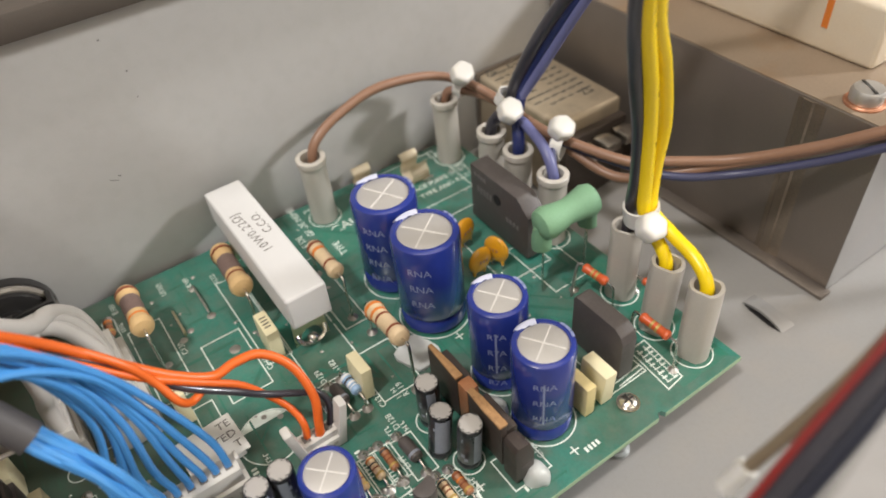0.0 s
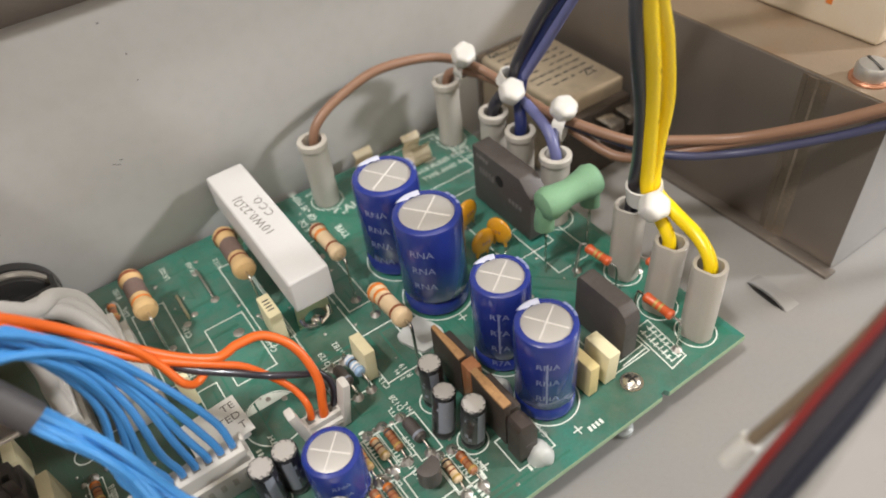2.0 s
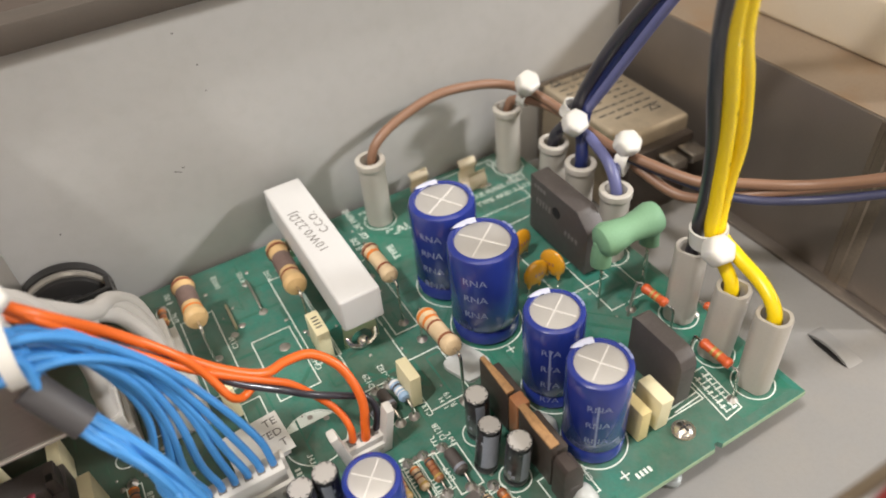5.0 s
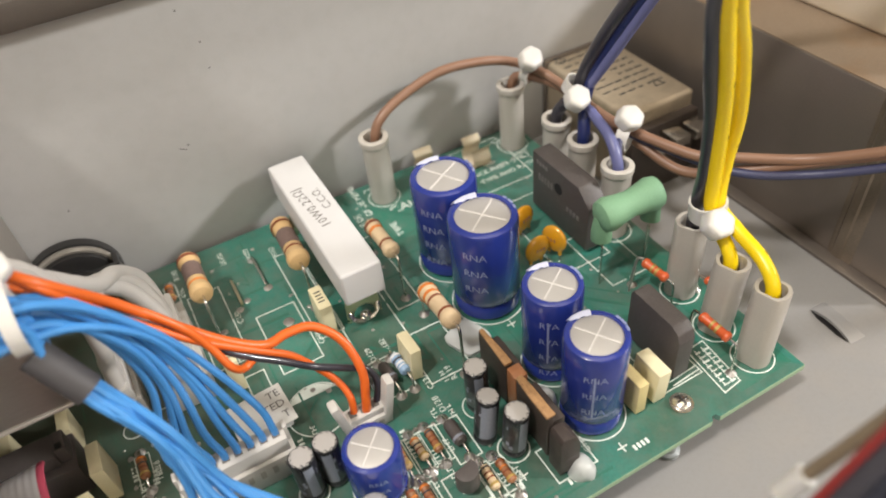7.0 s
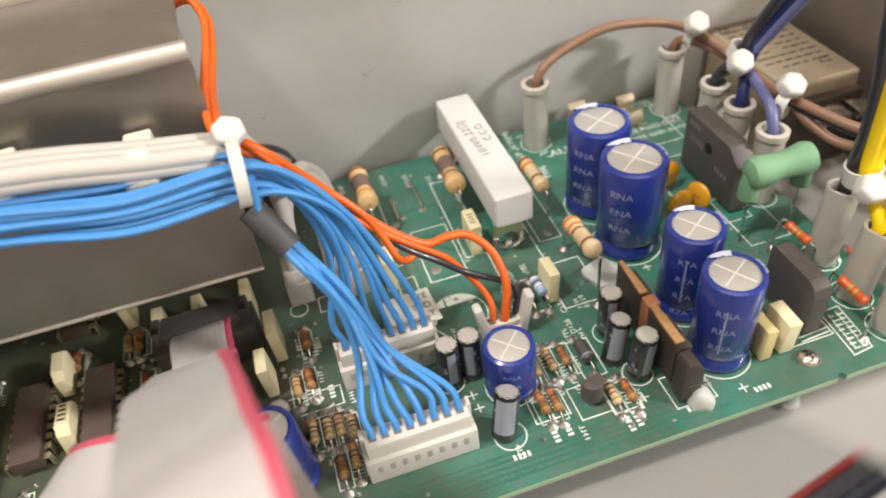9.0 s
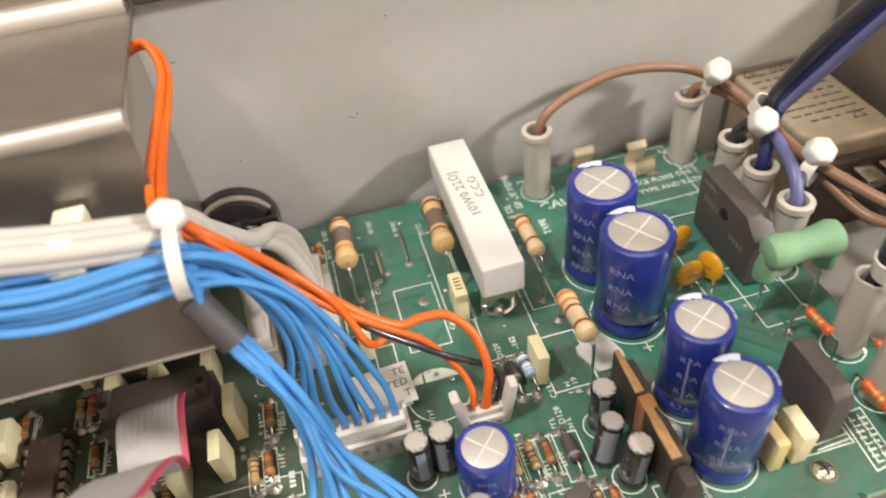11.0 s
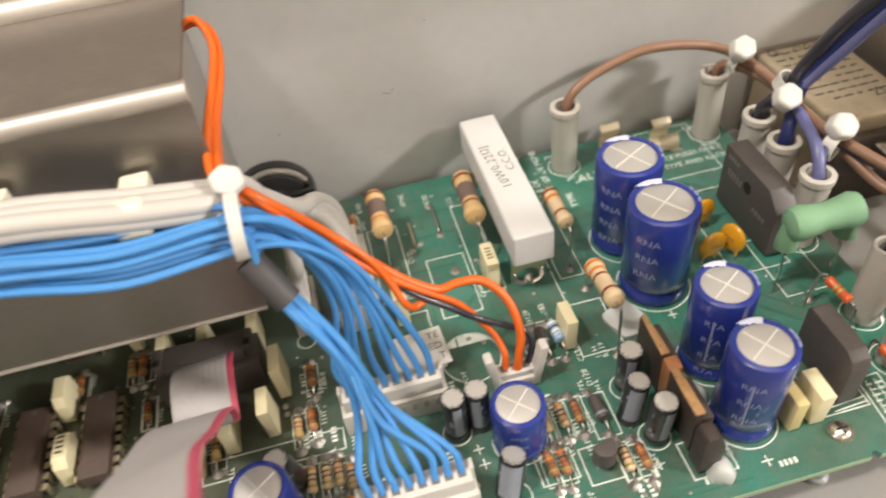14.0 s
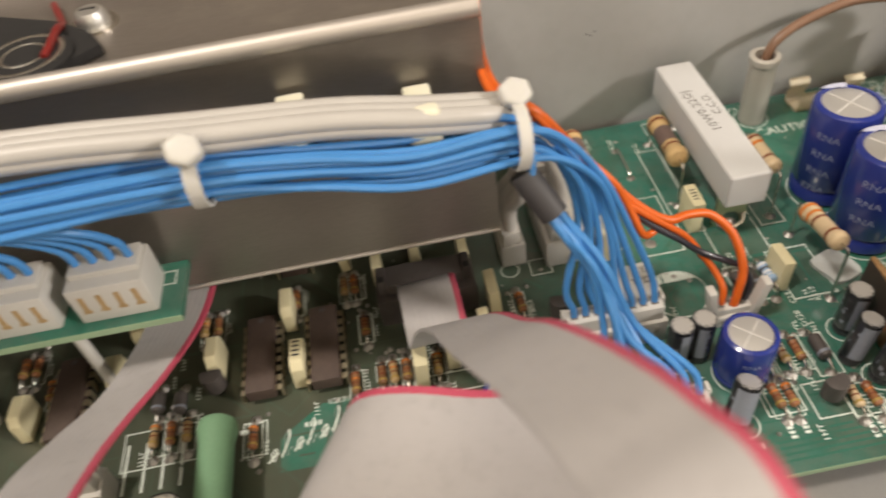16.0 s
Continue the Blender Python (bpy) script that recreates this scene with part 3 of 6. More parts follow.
for a, b in (((-1.78, 1.6), (-1.3, 1.62)), ((-1.3, 1.62), (-1.4, 0.42)), ((-1.4, 0.42), (-1.88, 0.36)), ((-1.88, 0.36), (-1.78, 1.6)), ((-2.63, 1.16), (-1.9, 1.2)), ((-2.63, 1.05), (-1.9, 1.09))):
    strip(bm, *a, *b, 0.03)
for k in range(8):
    for q in (0, 1):
        u = 0.5 + 0.13 * k
        strip(bm, -1.8 + 0.09 * u + 0.2 * q, u, -1.8 + 0.09 * u + 0.2 * q + (0.13, 0.08, 0.12)[(k + q) % 3], u, 0.05 if (k + q) % 3 else 0.03)
        strip(bm, -1.78 + 0.09 * u + 0.2 * q, u, -1.78 + 0.09 * u + 0.2 * q, u + 0.08, 0.028)
outline_box(-8.05, 4.0, -7.2, 5.1)
outline_box(-8.5, 2.05, -7.35, 2.95)
outline_box(-7.35, 1.85, -6.85, 2.9)
outline_box(-7.85, 0.95, -7.15, 1.75)
outline_box(-8.75, 1.2, -8.0, 1.85)
outline_box(-7.15, 0.85, -6.55, 1.55)
outline_box(-5.95, 0.5, -5.05, 1.3)
outline_box(-10.4, 5.55, -9.95, 6.3)
outline_box(-12.4, 6.0, -11.9, 6.5)
outline_box(-16.75, 4.95, -16.4, 5.8)
outline_box(-15.4, 3.2, -12.4, 3.7)
outline_box(-18.4, 6.15, -18.0, 6.95)
outline_box(-17.0, 6.3, -16.5, 7.0)
outline_box(-19.4, 2.6, -18.9, 3.4)
outline_box(-22.0, 2.8, -20.2, 3.7)
for x in (-21.9, -21.5, -21.1, -20.7, -20.3, -19.9):
    strip(bm, x, 2.3, x, 3.4, 0.06)
for x, y in ((-4.53, 4.34 + 0.0), (-4.46, 0.48), (-9.72, 2.0), (-8.2, 1.75), (-10.35, 6.9), (-6.45, 1.0), (-9.75, 2.35)):
    strip(bm, x - 0.1, y, x + 0.1, y, 0.03)
    strip(bm, x, y - 0.1, x, y + 0.1, 0.03)
part("silkscreen_layer", bm, "silk", board, "white printed component outlines", smooth=False, kind="stuff")
bm = bmesh.new()
n = 20
prism(bm, [(-9.28 + 0.66 * math.cos(radians(35 + 110 * k / n)), 4.62 + 0.66 * math.sin(radians(35 + 110 * k / n))) for k in range(n + 1)], 0.004, 0.008)
part("silkscreen_segment", bm, "silk", board)
for txt, size, x, y, rz in (("CAUTION", 0.44, -5.12, 9.58, 0), ("REPLACE FUSES ONLY", 0.25, -2.92, 9.57, 0), ("TYPE AND RATING", 0.25, -2.38, 9.2, 0), ("2", 0.3, -5.25, 10.75, 90), ("L", 0.3, -1.1, 10.7, 0), ("WIRE", 0.2, -0.95, 9.75, 0),
                            ("GE DE MEME", 0.27, -5.62, 9.75, 90), ("E DE", 0.27, -5.95, 9.45, 90), ("TYPE", 0.27, -5.25, 8.55, 90), ("LK102", 0.2, -9.72, 10.2, 90), ("LK103", 0.2, -9.08, 9.95, 90), ("R112", 0.2, -8.45, 9.7, 90),
                            ("R103", 0.2, -10.95, 10.35, 90), ("C130", 0.2, -9.95, 7.95, 90), ("C119", 0.2, -8.5, 6.25, 90), ("D129", 0.2, -7.7, 5.1, 90), ("R182", 0.2, -7.3, 5.2, 90), ("C131", 0.2, -6.95, 3.75, 90), ("D128", 0.2, -7.02, 3.1, 90),
                            ("R119", 0.2, -6.4, 3.7, 90), ("IC131", 0.2, -17.55, 3.55, 0), ("C128", 0.18, -5.05, 0.75, 90), ("R118", 0.18, -12.65, 4.9, 90)):
    lettering(txt, size, cmat(x, y, 0.007, 0, 0, rz), "silk", board, "silkscreen_text")
lettering("ENGLAND", 0.3, cmat(-10.35, 0.3, 0.004, 0, 0, 0), "trace", board, "copper_text")
# reference marks too small to read: plain bars
bm = bmesh.new()
for x, y, rz in (
                 (-8.0, 3.0, 90), (-8.3, 2.95, 90), (-6.6, 0.95, 90), (-4.1, 0.35, 0), (-1.6, 3.3, 60), (-1.3, 2.6, 0), (-5.6, 0.42, 0), (-7.0, 0.55, 90), (-6.8, 0.6, 90), (-8.5, 0.85, 90), (-8.2, 0.9, 90), (-9.3, 0.65, 0),
                 (-12.6, 3.6, 90), (-12.9, 3.6, 90), (-13.2, 3.6, 90), (-12.75, 4.9, 90), (-17.9, 3.1, 0), (-19.3, 3.2, 0), (-13.1, 5.2, 90), (-9.9, 3.95, 90), (-10.35, 2.3, 90), (-8.1, 6.9, 90)):
    for k in range(4):
        a = radians(rz)
        u = -0.15 + 0.1 * k
        box(bm, (x + u * math.cos(a), y + u * math.sin(a), 0.006), (0.06, 0.12, 0.004), m=Matrix.Rotation(a, 4, "Z"))
part("reference_layer", bm, "silk", board, "small illegible white reference marks", smooth=False, kind="stuff")
# script lettering too blurred to read, as plain strokes
bm = bmesh.new()
for k in range(6):
    x, y = -18.85 + 0.27 * k, 2.35 + 0.09 * k
    tall = 0.62 if k in (1, 3, 5) else 0.3
    tube(bm, [(x, y, 0.012), (x + 0.16, y + tall * 0.7, 0.012), (x + 0.14, y + tall, 0.012), (x + 0.06, y + tall * 0.6, 0.012), (x + 0.12, y + 0.02, 0.012), (x + 0.2, y + 0.2, 0.012), (x + 0.3, y + 0.06, 0.012)], 0.022, 6, 5, squash=0.2)
part("silkscreen_script", bm, "silk", board, "white script strokes", kind="stuff")
for x, y in ((-3.25, 0.35), (-14.0, 0.4), (-25, 0.4), (-0.5, 10.6), (-14, 10.7), (-25, 10.7)):
    so = thing("standoff", x, y, FLOOR, "grey nylon standoff under the circuit board", "standoff", group="board standoffs")
    bm = bmesh.new()
    lathe(bm, [(0, 0), (0.24, 0), (0.24, 0.1), (0.17, 0.14), (0.17, 0.70), (0.24, 0.74), (0.24, 0.835), (0, 0.835)], 16)
    part("post", bm, "standoff", so)
scr = thing("board_screw", -2.8, 0.64, 0.0, "zinc plated cross-head screw in the circuit board", "screw")
bm = bmesh.new()
lathe(bm, [(0, 0), (0.24, 0), (0.25, 0.03), (0.0, 0.03)], 24)
part("washer", bm, "tin", scr)
bm = bmesh.new()
lathe(bm, [(0.19, 0.03), (0.19, 0.07), (0.14, 0.12), (0, 0.14)], 20)
part("head", bm, "tin", scr)
bm = bmesh.new()
box(bm, (0, 0, 0.135), (0.24, 0.035, 0.02))
box(bm, (0, 0, 0.136), (0.035, 0.24, 0.02))
part("recess", bm, "rubber", scr)


# ---- components on the board ----
SLEEVE = {}


def capacitor(x, y, r, h, sleeve, label, group="", rz=0.0, tilt=(0, 0), stripe=None, cross=True, marks=0, name="electrolytic_capacitor", z=0.0):
    t = thing(name, x, y, z, label, "capacitor", rz, group, tilt)
    bm = bmesh.new()
    g = r * 0.07
    lathe(bm, [(0, 0.02), (r * 0.9, 0.02), (r, 0.08), (r, h * 0.13), (r - g, h * 0.16), (r, h * 0.19), (r, h - r * 0.16), (r * 0.965, h - r * 0.06), (r * 0.86, h), (r * 0.80, h - 0.005), (r * 0.78, h - r * 0.07), (0, h - r * 0.07)], 40)
    SLEEVE[t.name] = part("sleeve", bm, sleeve, t)
    bm = bmesh.new()
    lathe(bm, [(r * 0.775, h - r * 0.068), (r * 0.72, h - r * 0.05), (0, h - r * 0.045)], 36)
    can = part("can_top", bm, "alu", t)
    if cross:
        bm = bmesh.new()
        for a, up in ((35, 0.0), (125, 0.003)):
            box(bm, (0, 0, h - r * 0.043 + up), (r * 1.40, r * 0.05, r * 0.02), m=Matrix.Rotation(radians(a), 4, "Z"))
        part("vent_score", bm, "can_groove", can)
    if sleeve == "black_sleeve":
        bm = bmesh.new()
        n = 30
        lo, hi = [], []
        for k in range(n):
            a, e = 2 * math.pi * k / n, r * (0.10 * math.sin(k * 1.9 + x) + 0.07 * math.sin(k * 3.7 + y))
            lo.append(bm.verts.new((r * 1.01 * math.cos(a), r * 1.01 * math.sin(a), h - r * 0.3)))
            hi.append(bm.verts.new(((r * 0.84 + e) * math.cos(a), (r * 0.84 + e) * math.sin(a), h + 0.012)))
        mid = [bm.verts.new((v.co.x * 0.985, v.co.y * 0.985, h - r * 0.06)) for v in lo]
        for p, q in ((lo, mid), (mid, hi)):
            for k in range(n):
                j = (k + 1) % n
                bm.faces.new((p[k], p[j], q[j], q[k]))
        bmesh.ops.solidify(bm, geom=bm.faces[:], thickness=0.008)
        part("sleeve_edge", bm, sleeve, SLEEVE[t.name], "ragged shrunk sleeve edge")
        bm = bmesh.new()
        lathe(bm, [(r * 0.93, h - r * 0.05), (r * 0.9, h + 0.004), (0, h + 0.006)], 30)
        part("can_rim", bm, "alu", t)
        bm = bmesh.new()
        for k in range(26):
            a, zz = rng.uniform(0, 6.283), h * rng.uniform(0.25, 0.8)
            da, dz = rng.uniform(0.05, 0.16), rng.uniform(0.02, 0.06)
            bm.faces.new([bm.verts.new((r * 1.015 * math.cos(a + p), r * 1.015 * math.sin(a + p), zz + q)) for p, q in ((-da, -dz), (da, -dz), (da, dz), (-da, dz))])
        part("print_layer", bm, "grey_stripe", SLEEVE[t.name], "grey illegible specks of print", kind="stuff")
    if stripe:
        bm = bmesh.new()
        n = 8
        for k in range(n):
            wd = stripe[2] if len(stripe) > 2 else 44
            a0, a1 = radians(stripe[1] - wd / 2 + wd * k / n), radians(stripe[1] - wd / 2 + wd * (k + 1) / n)
            rr = r * 1.012
            v = [bm.verts.new((rr * math.cos(a), rr * math.sin(a), zz)) for a, zz in ((a0, h * 0.2), (a1, h * 0.2), (a1, h * 0.93), (a0, h * 0.93))]
            bm.faces.new(v)
        part("polarity_stripe", bm, stripe[0], SLEEVE[t.name])
    return t


def wrap_text(t, text, size, r, angle, z, mat="lilac_print", name="printed_text"):
    """Letters bent round a sleeve."""
    cu = bpy.data.curves.new(name, "FONT")
    cu.body, cu.size, cu.align_x, cu.align_y, cu.resolution_u = text, size, "CENTER", "CENTER", 2
    tmp = new(name, cu)
    me = bpy.data.meshes.new_from_object(tmp.evaluated_get(bpy.context.evaluated_depsgraph_get()))
    bpy.data.objects.remove(tmp)
    for v in me.vertices:
        a = radians(angle) + v.co.x / r
        v.co = Vector((r * 1.008 * math.cos(a), r * 1.008 * math.sin(a), z + v.co.y)) * CM
    me.materials.clear()
    me.materials.append(M[mat])
    ob = new(name, me)
    ob.parent = SLEEVE[t.name]
    return ob


BIG = "large blue electrolytic capacitor with pale lettering, standing on the circuit board"
for x, y, r, h, word, lines, ang in ((-4.57, 7.1, 0.79, 2.66, "RNA", 4, 222), (-4.54, 5.38, 0.79, 2.66, "RNA", 3, 222), (-4.38, 3.0, 0.63, 2.47, "R7A", 4, 230), (-4.46, 1.5, 0.63, 2.47, "RNA", 3, 236)):
    c = capacitor(x, y, r, h, "blue", BIG, "large blue capacitors", rz=rng.uniform(-8, 8))
    for k in range(lines):
        wrap_text(c, word, 0.27 if r > 0.7 else 0.23, r, ang, h - 0.62 - 0.50 * k)
    rr = r * 1.006
    if r < 0.7:
        bm = bmesh.new()
        for k in range(8):
            z0, z1 = h - 0.5 - 0.16 * k, h - 0.66 - 0.16 * k
            bm.faces.new([bm.verts.new((rr * math.cos(radians(a)), rr * math.sin(radians(a)), q)) for a, q in ((ang - 3.2, z1), (ang + 0.6, z1), (ang + 0.6, z0), (ang - 3.2, z0))])
        part("print_bar", bm, "lilac_print", SLEEVE[c.name], "pale printed upright line")
    bm = bmesh.new()
    for a, w in ((-16, 0.12), (0, 0.15), (14, 0.1)):
        box(bm, (r * 0.925 * math.cos(radians(a)), r * 0.925 * math.sin(radians(a)), h - r * 0.014), (0.05, w, 0.02), m=Matrix.Rotation(radians(a), 4, "Z"))
    part("rim_print", bm, "lilac_print", SLEEVE[c.name], "pale mark on the rim")
    bm = bmesh.new()
    n, f0 = 8, rng.uniform(62, 75)
    inner = [0.70, 0.72, 0.69, 0.74, 0.76, 0.73, 0.78, 0.84, 0.9]
    rows = []
    for k in range(n + 1):
        a = radians(f0 + 48 * k / n)
        rows.append([bm.verts.new((q * r * math.cos(a), q * r * math.sin(a), zz)) for q, zz in ((inner[k], h + 0.004), (0.93, h + 0.012), (1.01, h - r * 0.05), (1.02, h - r * (0.14 + 0.04 * math.sin(k * 2 + x))))])
    for p, q in zip(rows, rows[1:]):
        for k in range(3):
            bm.faces.new((p[k], p[k + 1], q[k + 1], q[k]))
    bmesh.ops.recalc_face_normals(bm, faces=bm.faces[:])
    part("sleeve_flap", bm, "sleeve_flap", SLEEVE[c.name], "torn pale flap of sleeve on the rim")
c = capacitor(-8.88, 2.34, 0.555, 1.36, "blue", "small blue electrolytic capacitor on the circuit board", rz=10)
for k in range(2):
    wrap_text(c, "RNA", 0.18, 0.555, 245, 0.92 - 0.32 * k)
SMALL = "small black electrolytic capacitor with a grey stripe on the circuit board"
capacitor(-6.33, 2.86, 0.25, 1.32, "black_sleeve", SMALL, "small black capacitors", stripe=("grey_stripe", 255), cross=False)
capacitor(-6.27, 1.6, 0.25, 1.32, "black_sleeve", SMALL, "small black capacitors", stripe=("grey_stripe", 275), cross=False, tilt=(2, 3))
capacitor(-6.63, 2.12, 0.24, 1.25, "black_sleeve", "small black electrolytic capacitor leaning to one side, with a grey stripe", "small black capacitors", stripe=("grey_stripe", 250, 80), cross=False, tilt=(-3, 8))
capacitor(-10.06, 2.86, 0.25, 1.3, "black_sleeve", SMALL, "small black capacitors", stripe=("grey_stripe", 275), cross=False)
capacitor(-9.56, 2.92, 0.25, 1.3, "black_sleeve", SMALL, "small black capacitors", stripe=("grey_stripe", 250), cross=False)
capacitor(-9.48, 1.2, 0.26, 1.12, "black_sleeve", "small black electrolytic capacitor leaning on the circuit board", "small black capacitors", stripe=("grey_stripe", 245, 100), cross=False, tilt=(-14, 12))
capacitor(-13.45, 2.72, 0.27, 1.3, "black_sleeve", "small black electrolytic capacitor leaning on the circuit board", "small black capacitors", cross=False, tilt=(8, -8))
capacitor(-13.72, 1.8, 0.55, 1.95, "blue", "blue electrolytic capacitor with a pale stripe beside the ribbon cable", stripe=("sleeve_flap", 262), tilt=(3, -3))

# white cement resistor on its clip
cem = thing("cement_resistor", -7.31, 8.35, 0.0, "white ceramic-cased power resistor on metal clips, printed with its value", "resistor")
bm = bmesh.new()
box(bm, (0, 0, 1.565), (0.98, 4.8, 0.92), 0.07, seg=3)
cem_case = part("case", bm, "ceramic", cem)
for s in (-1, 1):
    bm = bmesh.new()
    prism(bm, [(-0.44, 0.0), (-0.3, 0.0), (-0.24, 0.3), (-0.1, 0.42), (0.1, 0.42), (0.24, 0.3), (0.3, 0.0), (0.44, 0.0), (0.38, 1.12), (-0.38, 1.12)], -0.025, 0.025, m=cmat(0, s * 1.86, 0.0, 90, 0, 0))
    part("clip_leg", bm, "brass", cem, "greenish plated clip leg")
    bm = bmesh.new()
    for k in (-1, 1):
        tube(bm, [(0.36 * k, s * 1.86, 0.3), (0.3 * k, s * 2.0, 0.16), (0.12 * k, s * 2.05, 0.08), (0, s * 2.02, 0.05)], 0.06, 8, 4)
    bmesh.ops.create_uvsphere(bm, u_segments=14, v_segments=8, radius=0.14, matrix=cmat(0, s * 1.95, 0.1) @ Matrix.Diagonal((1.1, 1, 1.1, 1)))
    part("solder_blob", bm, "tin", cem)
lettering("10W0.22\u03a9J", 0.33, cmat(-0.12, 0.22, 2.028, 0, 0, 96), "grey_ink", cem_case, align="CENTER", space=1.15)
lettering("C.C.O.", 0.31, cmat(0.22, 0.4, 2.028, 0, 0, 93), "grey_ink", cem_case, align="CENTER")


def axial(name, p0, p1, r, body, bands, label, group="", lead=0.035, drop=True, waist=True):
    """An axial resistor from p0 to p1 (body ends), with colour bands and bent leads down to the board."""
    p0, p1 = Vector(p0), Vector(p1)
    mid = (p0 + p1) / 2
    t = thing(name, mid.x, mid.y, 0, label, "resistor", group=group)
    d = p1 - p0
    L = d.length
    m = Matrix.Translation(Vector((0, 0, mid.z))) @ d.to_track_quat("Z", "Y").to_matrix().to_4x4() @ Matrix.Translation((0, 0, -L / 2))
    bm = bmesh.new()
    e = min(r * 1.2, L * 0.27)
    w = 0.86 if waist else 1.0
    prof = [(0, 0), (r * 0.5, 0), (r * 0.85, e * 0.12), (r, e * 0.4), (r, e * 0.75), (r * w, e), (r * w, L - e), (r, L - e * 0.75), (r, L - e * 0.4), (r * 0.85, L - e * 0.12), (r * 0.5, L), (0, L)]
    lathe(bm, prof, 20, m)
    core = part("body", bm, body, t)
    for u, mat, wd in bands:
        bm = bmesh.new()
        rr = (r if (u * L < e * 0.9 or u * L > L - e * 0.9) else r * w) + 0.006
        z0, z1 = u * L - wd / 2, u * L + wd / 2
        lathe(bm, [(rr - 0.008, z0), (rr, z0), (rr, z1), (rr - 0.008, z1)], 20, m)
        part("colour_band", bm, mat, core)
    if drop:
        u = d.normalized()
        a, b = p0 - mid + Vector((0, 0, mid.z)), p1 - mid + Vector((0, 0, mid.z))
        for q, s in ((a, -1), (b, 1)):
            bm = bmesh.new()
            out = q + s * u * (0.12 + r * 0.6)
            foot = Vector((out.x + s * u.x * 0.05, out.y + s * u.y * 0.05, 0))
            tube(bm, [q, q + s * u * 0.08, out + Vector((0, 0, -0.05)), (out + foot) / 2, foot], lead, 8, 5)
            part("lead", bm, "tin", t)
            bm = bmesh.new()
            bmesh.ops.create_cone(bm, cap_ends=True, segments=12, radius1=0.1 + lead, radius2=lead * 1.2, depth=0.08, matrix=Matrix.Translation((foot.x, foot.y, 0.04)))
            part("solder_joint", bm, "solder", t)
    return t


PWR = "scorched tan power resistor with colour bands raised above the board"
axial("power_resistor", (-10.5, 9.55, 1.2), (-10.5, 7.95, 1.3), 0.27, "tan_body", [(0.12, "band_brown", 0.1), (0.45, "scorched", 0.58), (0.74, "band_orange", 0.06)], PWR, "scorched power resistors")
axial("power_resistor", (-8.1, 9.65, 1.05), (-8.2, 7.75, 1.25), 0.28, "tan_body", [(0.14, "band_brown", 0.08), (0.48, "scorched", 0.66), (0.74, "band_brown", 0.07)], PWR, "scorched power resistors")
BEI = "beige power resistor with brown and orange bands above the board"
axial("power_resistor", (-6.22, 8.05, 1.25), (-6.22, 6.75, 1.3), 0.21, "pale_body", [(0.12, "band_brown", 0.09), (0.28, "band_orange", 0.1), (0.72, "band_brown", 0.07)], BEI, "beige power resistors")
axial("power_resistor", (-6.1, 5.45, 1.15), (-6.15, 4.0, 1.45), 0.23, "pale_body", [(0.12, "band_orange", 0.09), (0.27, "band_orange", 0.09), (0.42, "band_brown", 0.07), (0.78, "band_brown", 0.07)], BEI, "beige power resistors")
RED = "small orange-red resistor with gold bands raised on its leads"
for a, b in (((-1.42, 3.55, 0.95), (-1.33, 2.88, 0.9)), ((-1.5, 1.66, 0.95), (-1.44, 0.9, 0.9))):
    axial("small_resistor", a, b, 0.12, "red_body", [(0.42, "band_gold", 0.06), (0.6, "band_gold", 0.06)], RED, "orange-red resistors", lead=0.03)
axial("small_resistor", (-0.35, 2.62, 0.55), (-0.35, 2.2, 0.55), 0.1, "red_body", [(0.4, "band_gold", 0.05)], RED, "orange-red resistors", lead=0.03)

SM = "small banded resistor lying on the circuit board"
mats = ("umber_body", "rust_body", "brown_body")
bands3 = lambda k: [(0.14, ("band_brown", "band_orange", "band_dark")[k % 3], 0.04), (0.36, ("band_orange", "band_dark", "band_brown")[k % 3], 0.035), (0.56, "band_brown", 0.035), (0.84, "band_gold", 0.05)]  # noqa: E731
spots = [(-8.28, 2.5), (-7.92, 2.52), (-7.58, 2.52), (-8.5, 1.55), (-8.22, 1.52), (-7.03, 1.24), (-6.72, 1.2), (-13.15, 2.6), (-12.85, 2.6), (-12.6, 2.6), (-12.35, 2.45),
         (-16.58, 5.35), (-18.2, 6.55), (-12.9, 5.15), (-13.3, 3.9), (-13.0, 4.0), (-15.05, 3.9), (-16.3, 3.9), (-16.05, 3.9), (-15.75, 3.9), (-15.5, 3.95), (-16.9, 3.8), (-19.15, 2.95), (-20.6, 3.45), (-20.95, 3.45), (-21.3, 3.45),
         (-20.1, 6.2), (-20.4, 6.2), (-23.9, 5.2), (-24.4, 6.0), (-24.7, 6.0), (-11.2, 9.8), (-17.0, 6.7), (-16.75, 6.7), (-12.45, 1.75), (-12.75, 1.6)]
for k, (x, y) in enumerate(spots):
    axial("small_resistor", (x, y + 0.27, 0.16), (x + rng.uniform(-0.02, 0.02), y - 0.27, 0.16), 0.1, "pale_body" if 7 <= k <= 10 or k in (1, 5) else mats[(k * 7 + k // 3) % 3], bands3(k), SM, "small banded resistors", lead=0.028)
axial("small_resistor", (-7.35, 4.75, 0.35), (-7.3, 4.2, 0.35), 0.13, "blue_body", [(0.15, "band_white", 0.06), (0.35, "band_dark", 0.05), (0.55, "band_white", 0.06), (0.75, "band_white", 0.05)], "pale blue banded resistor on the circuit board", lead=0.03)
DI = "small black diode with a pale end band on the circuit board"
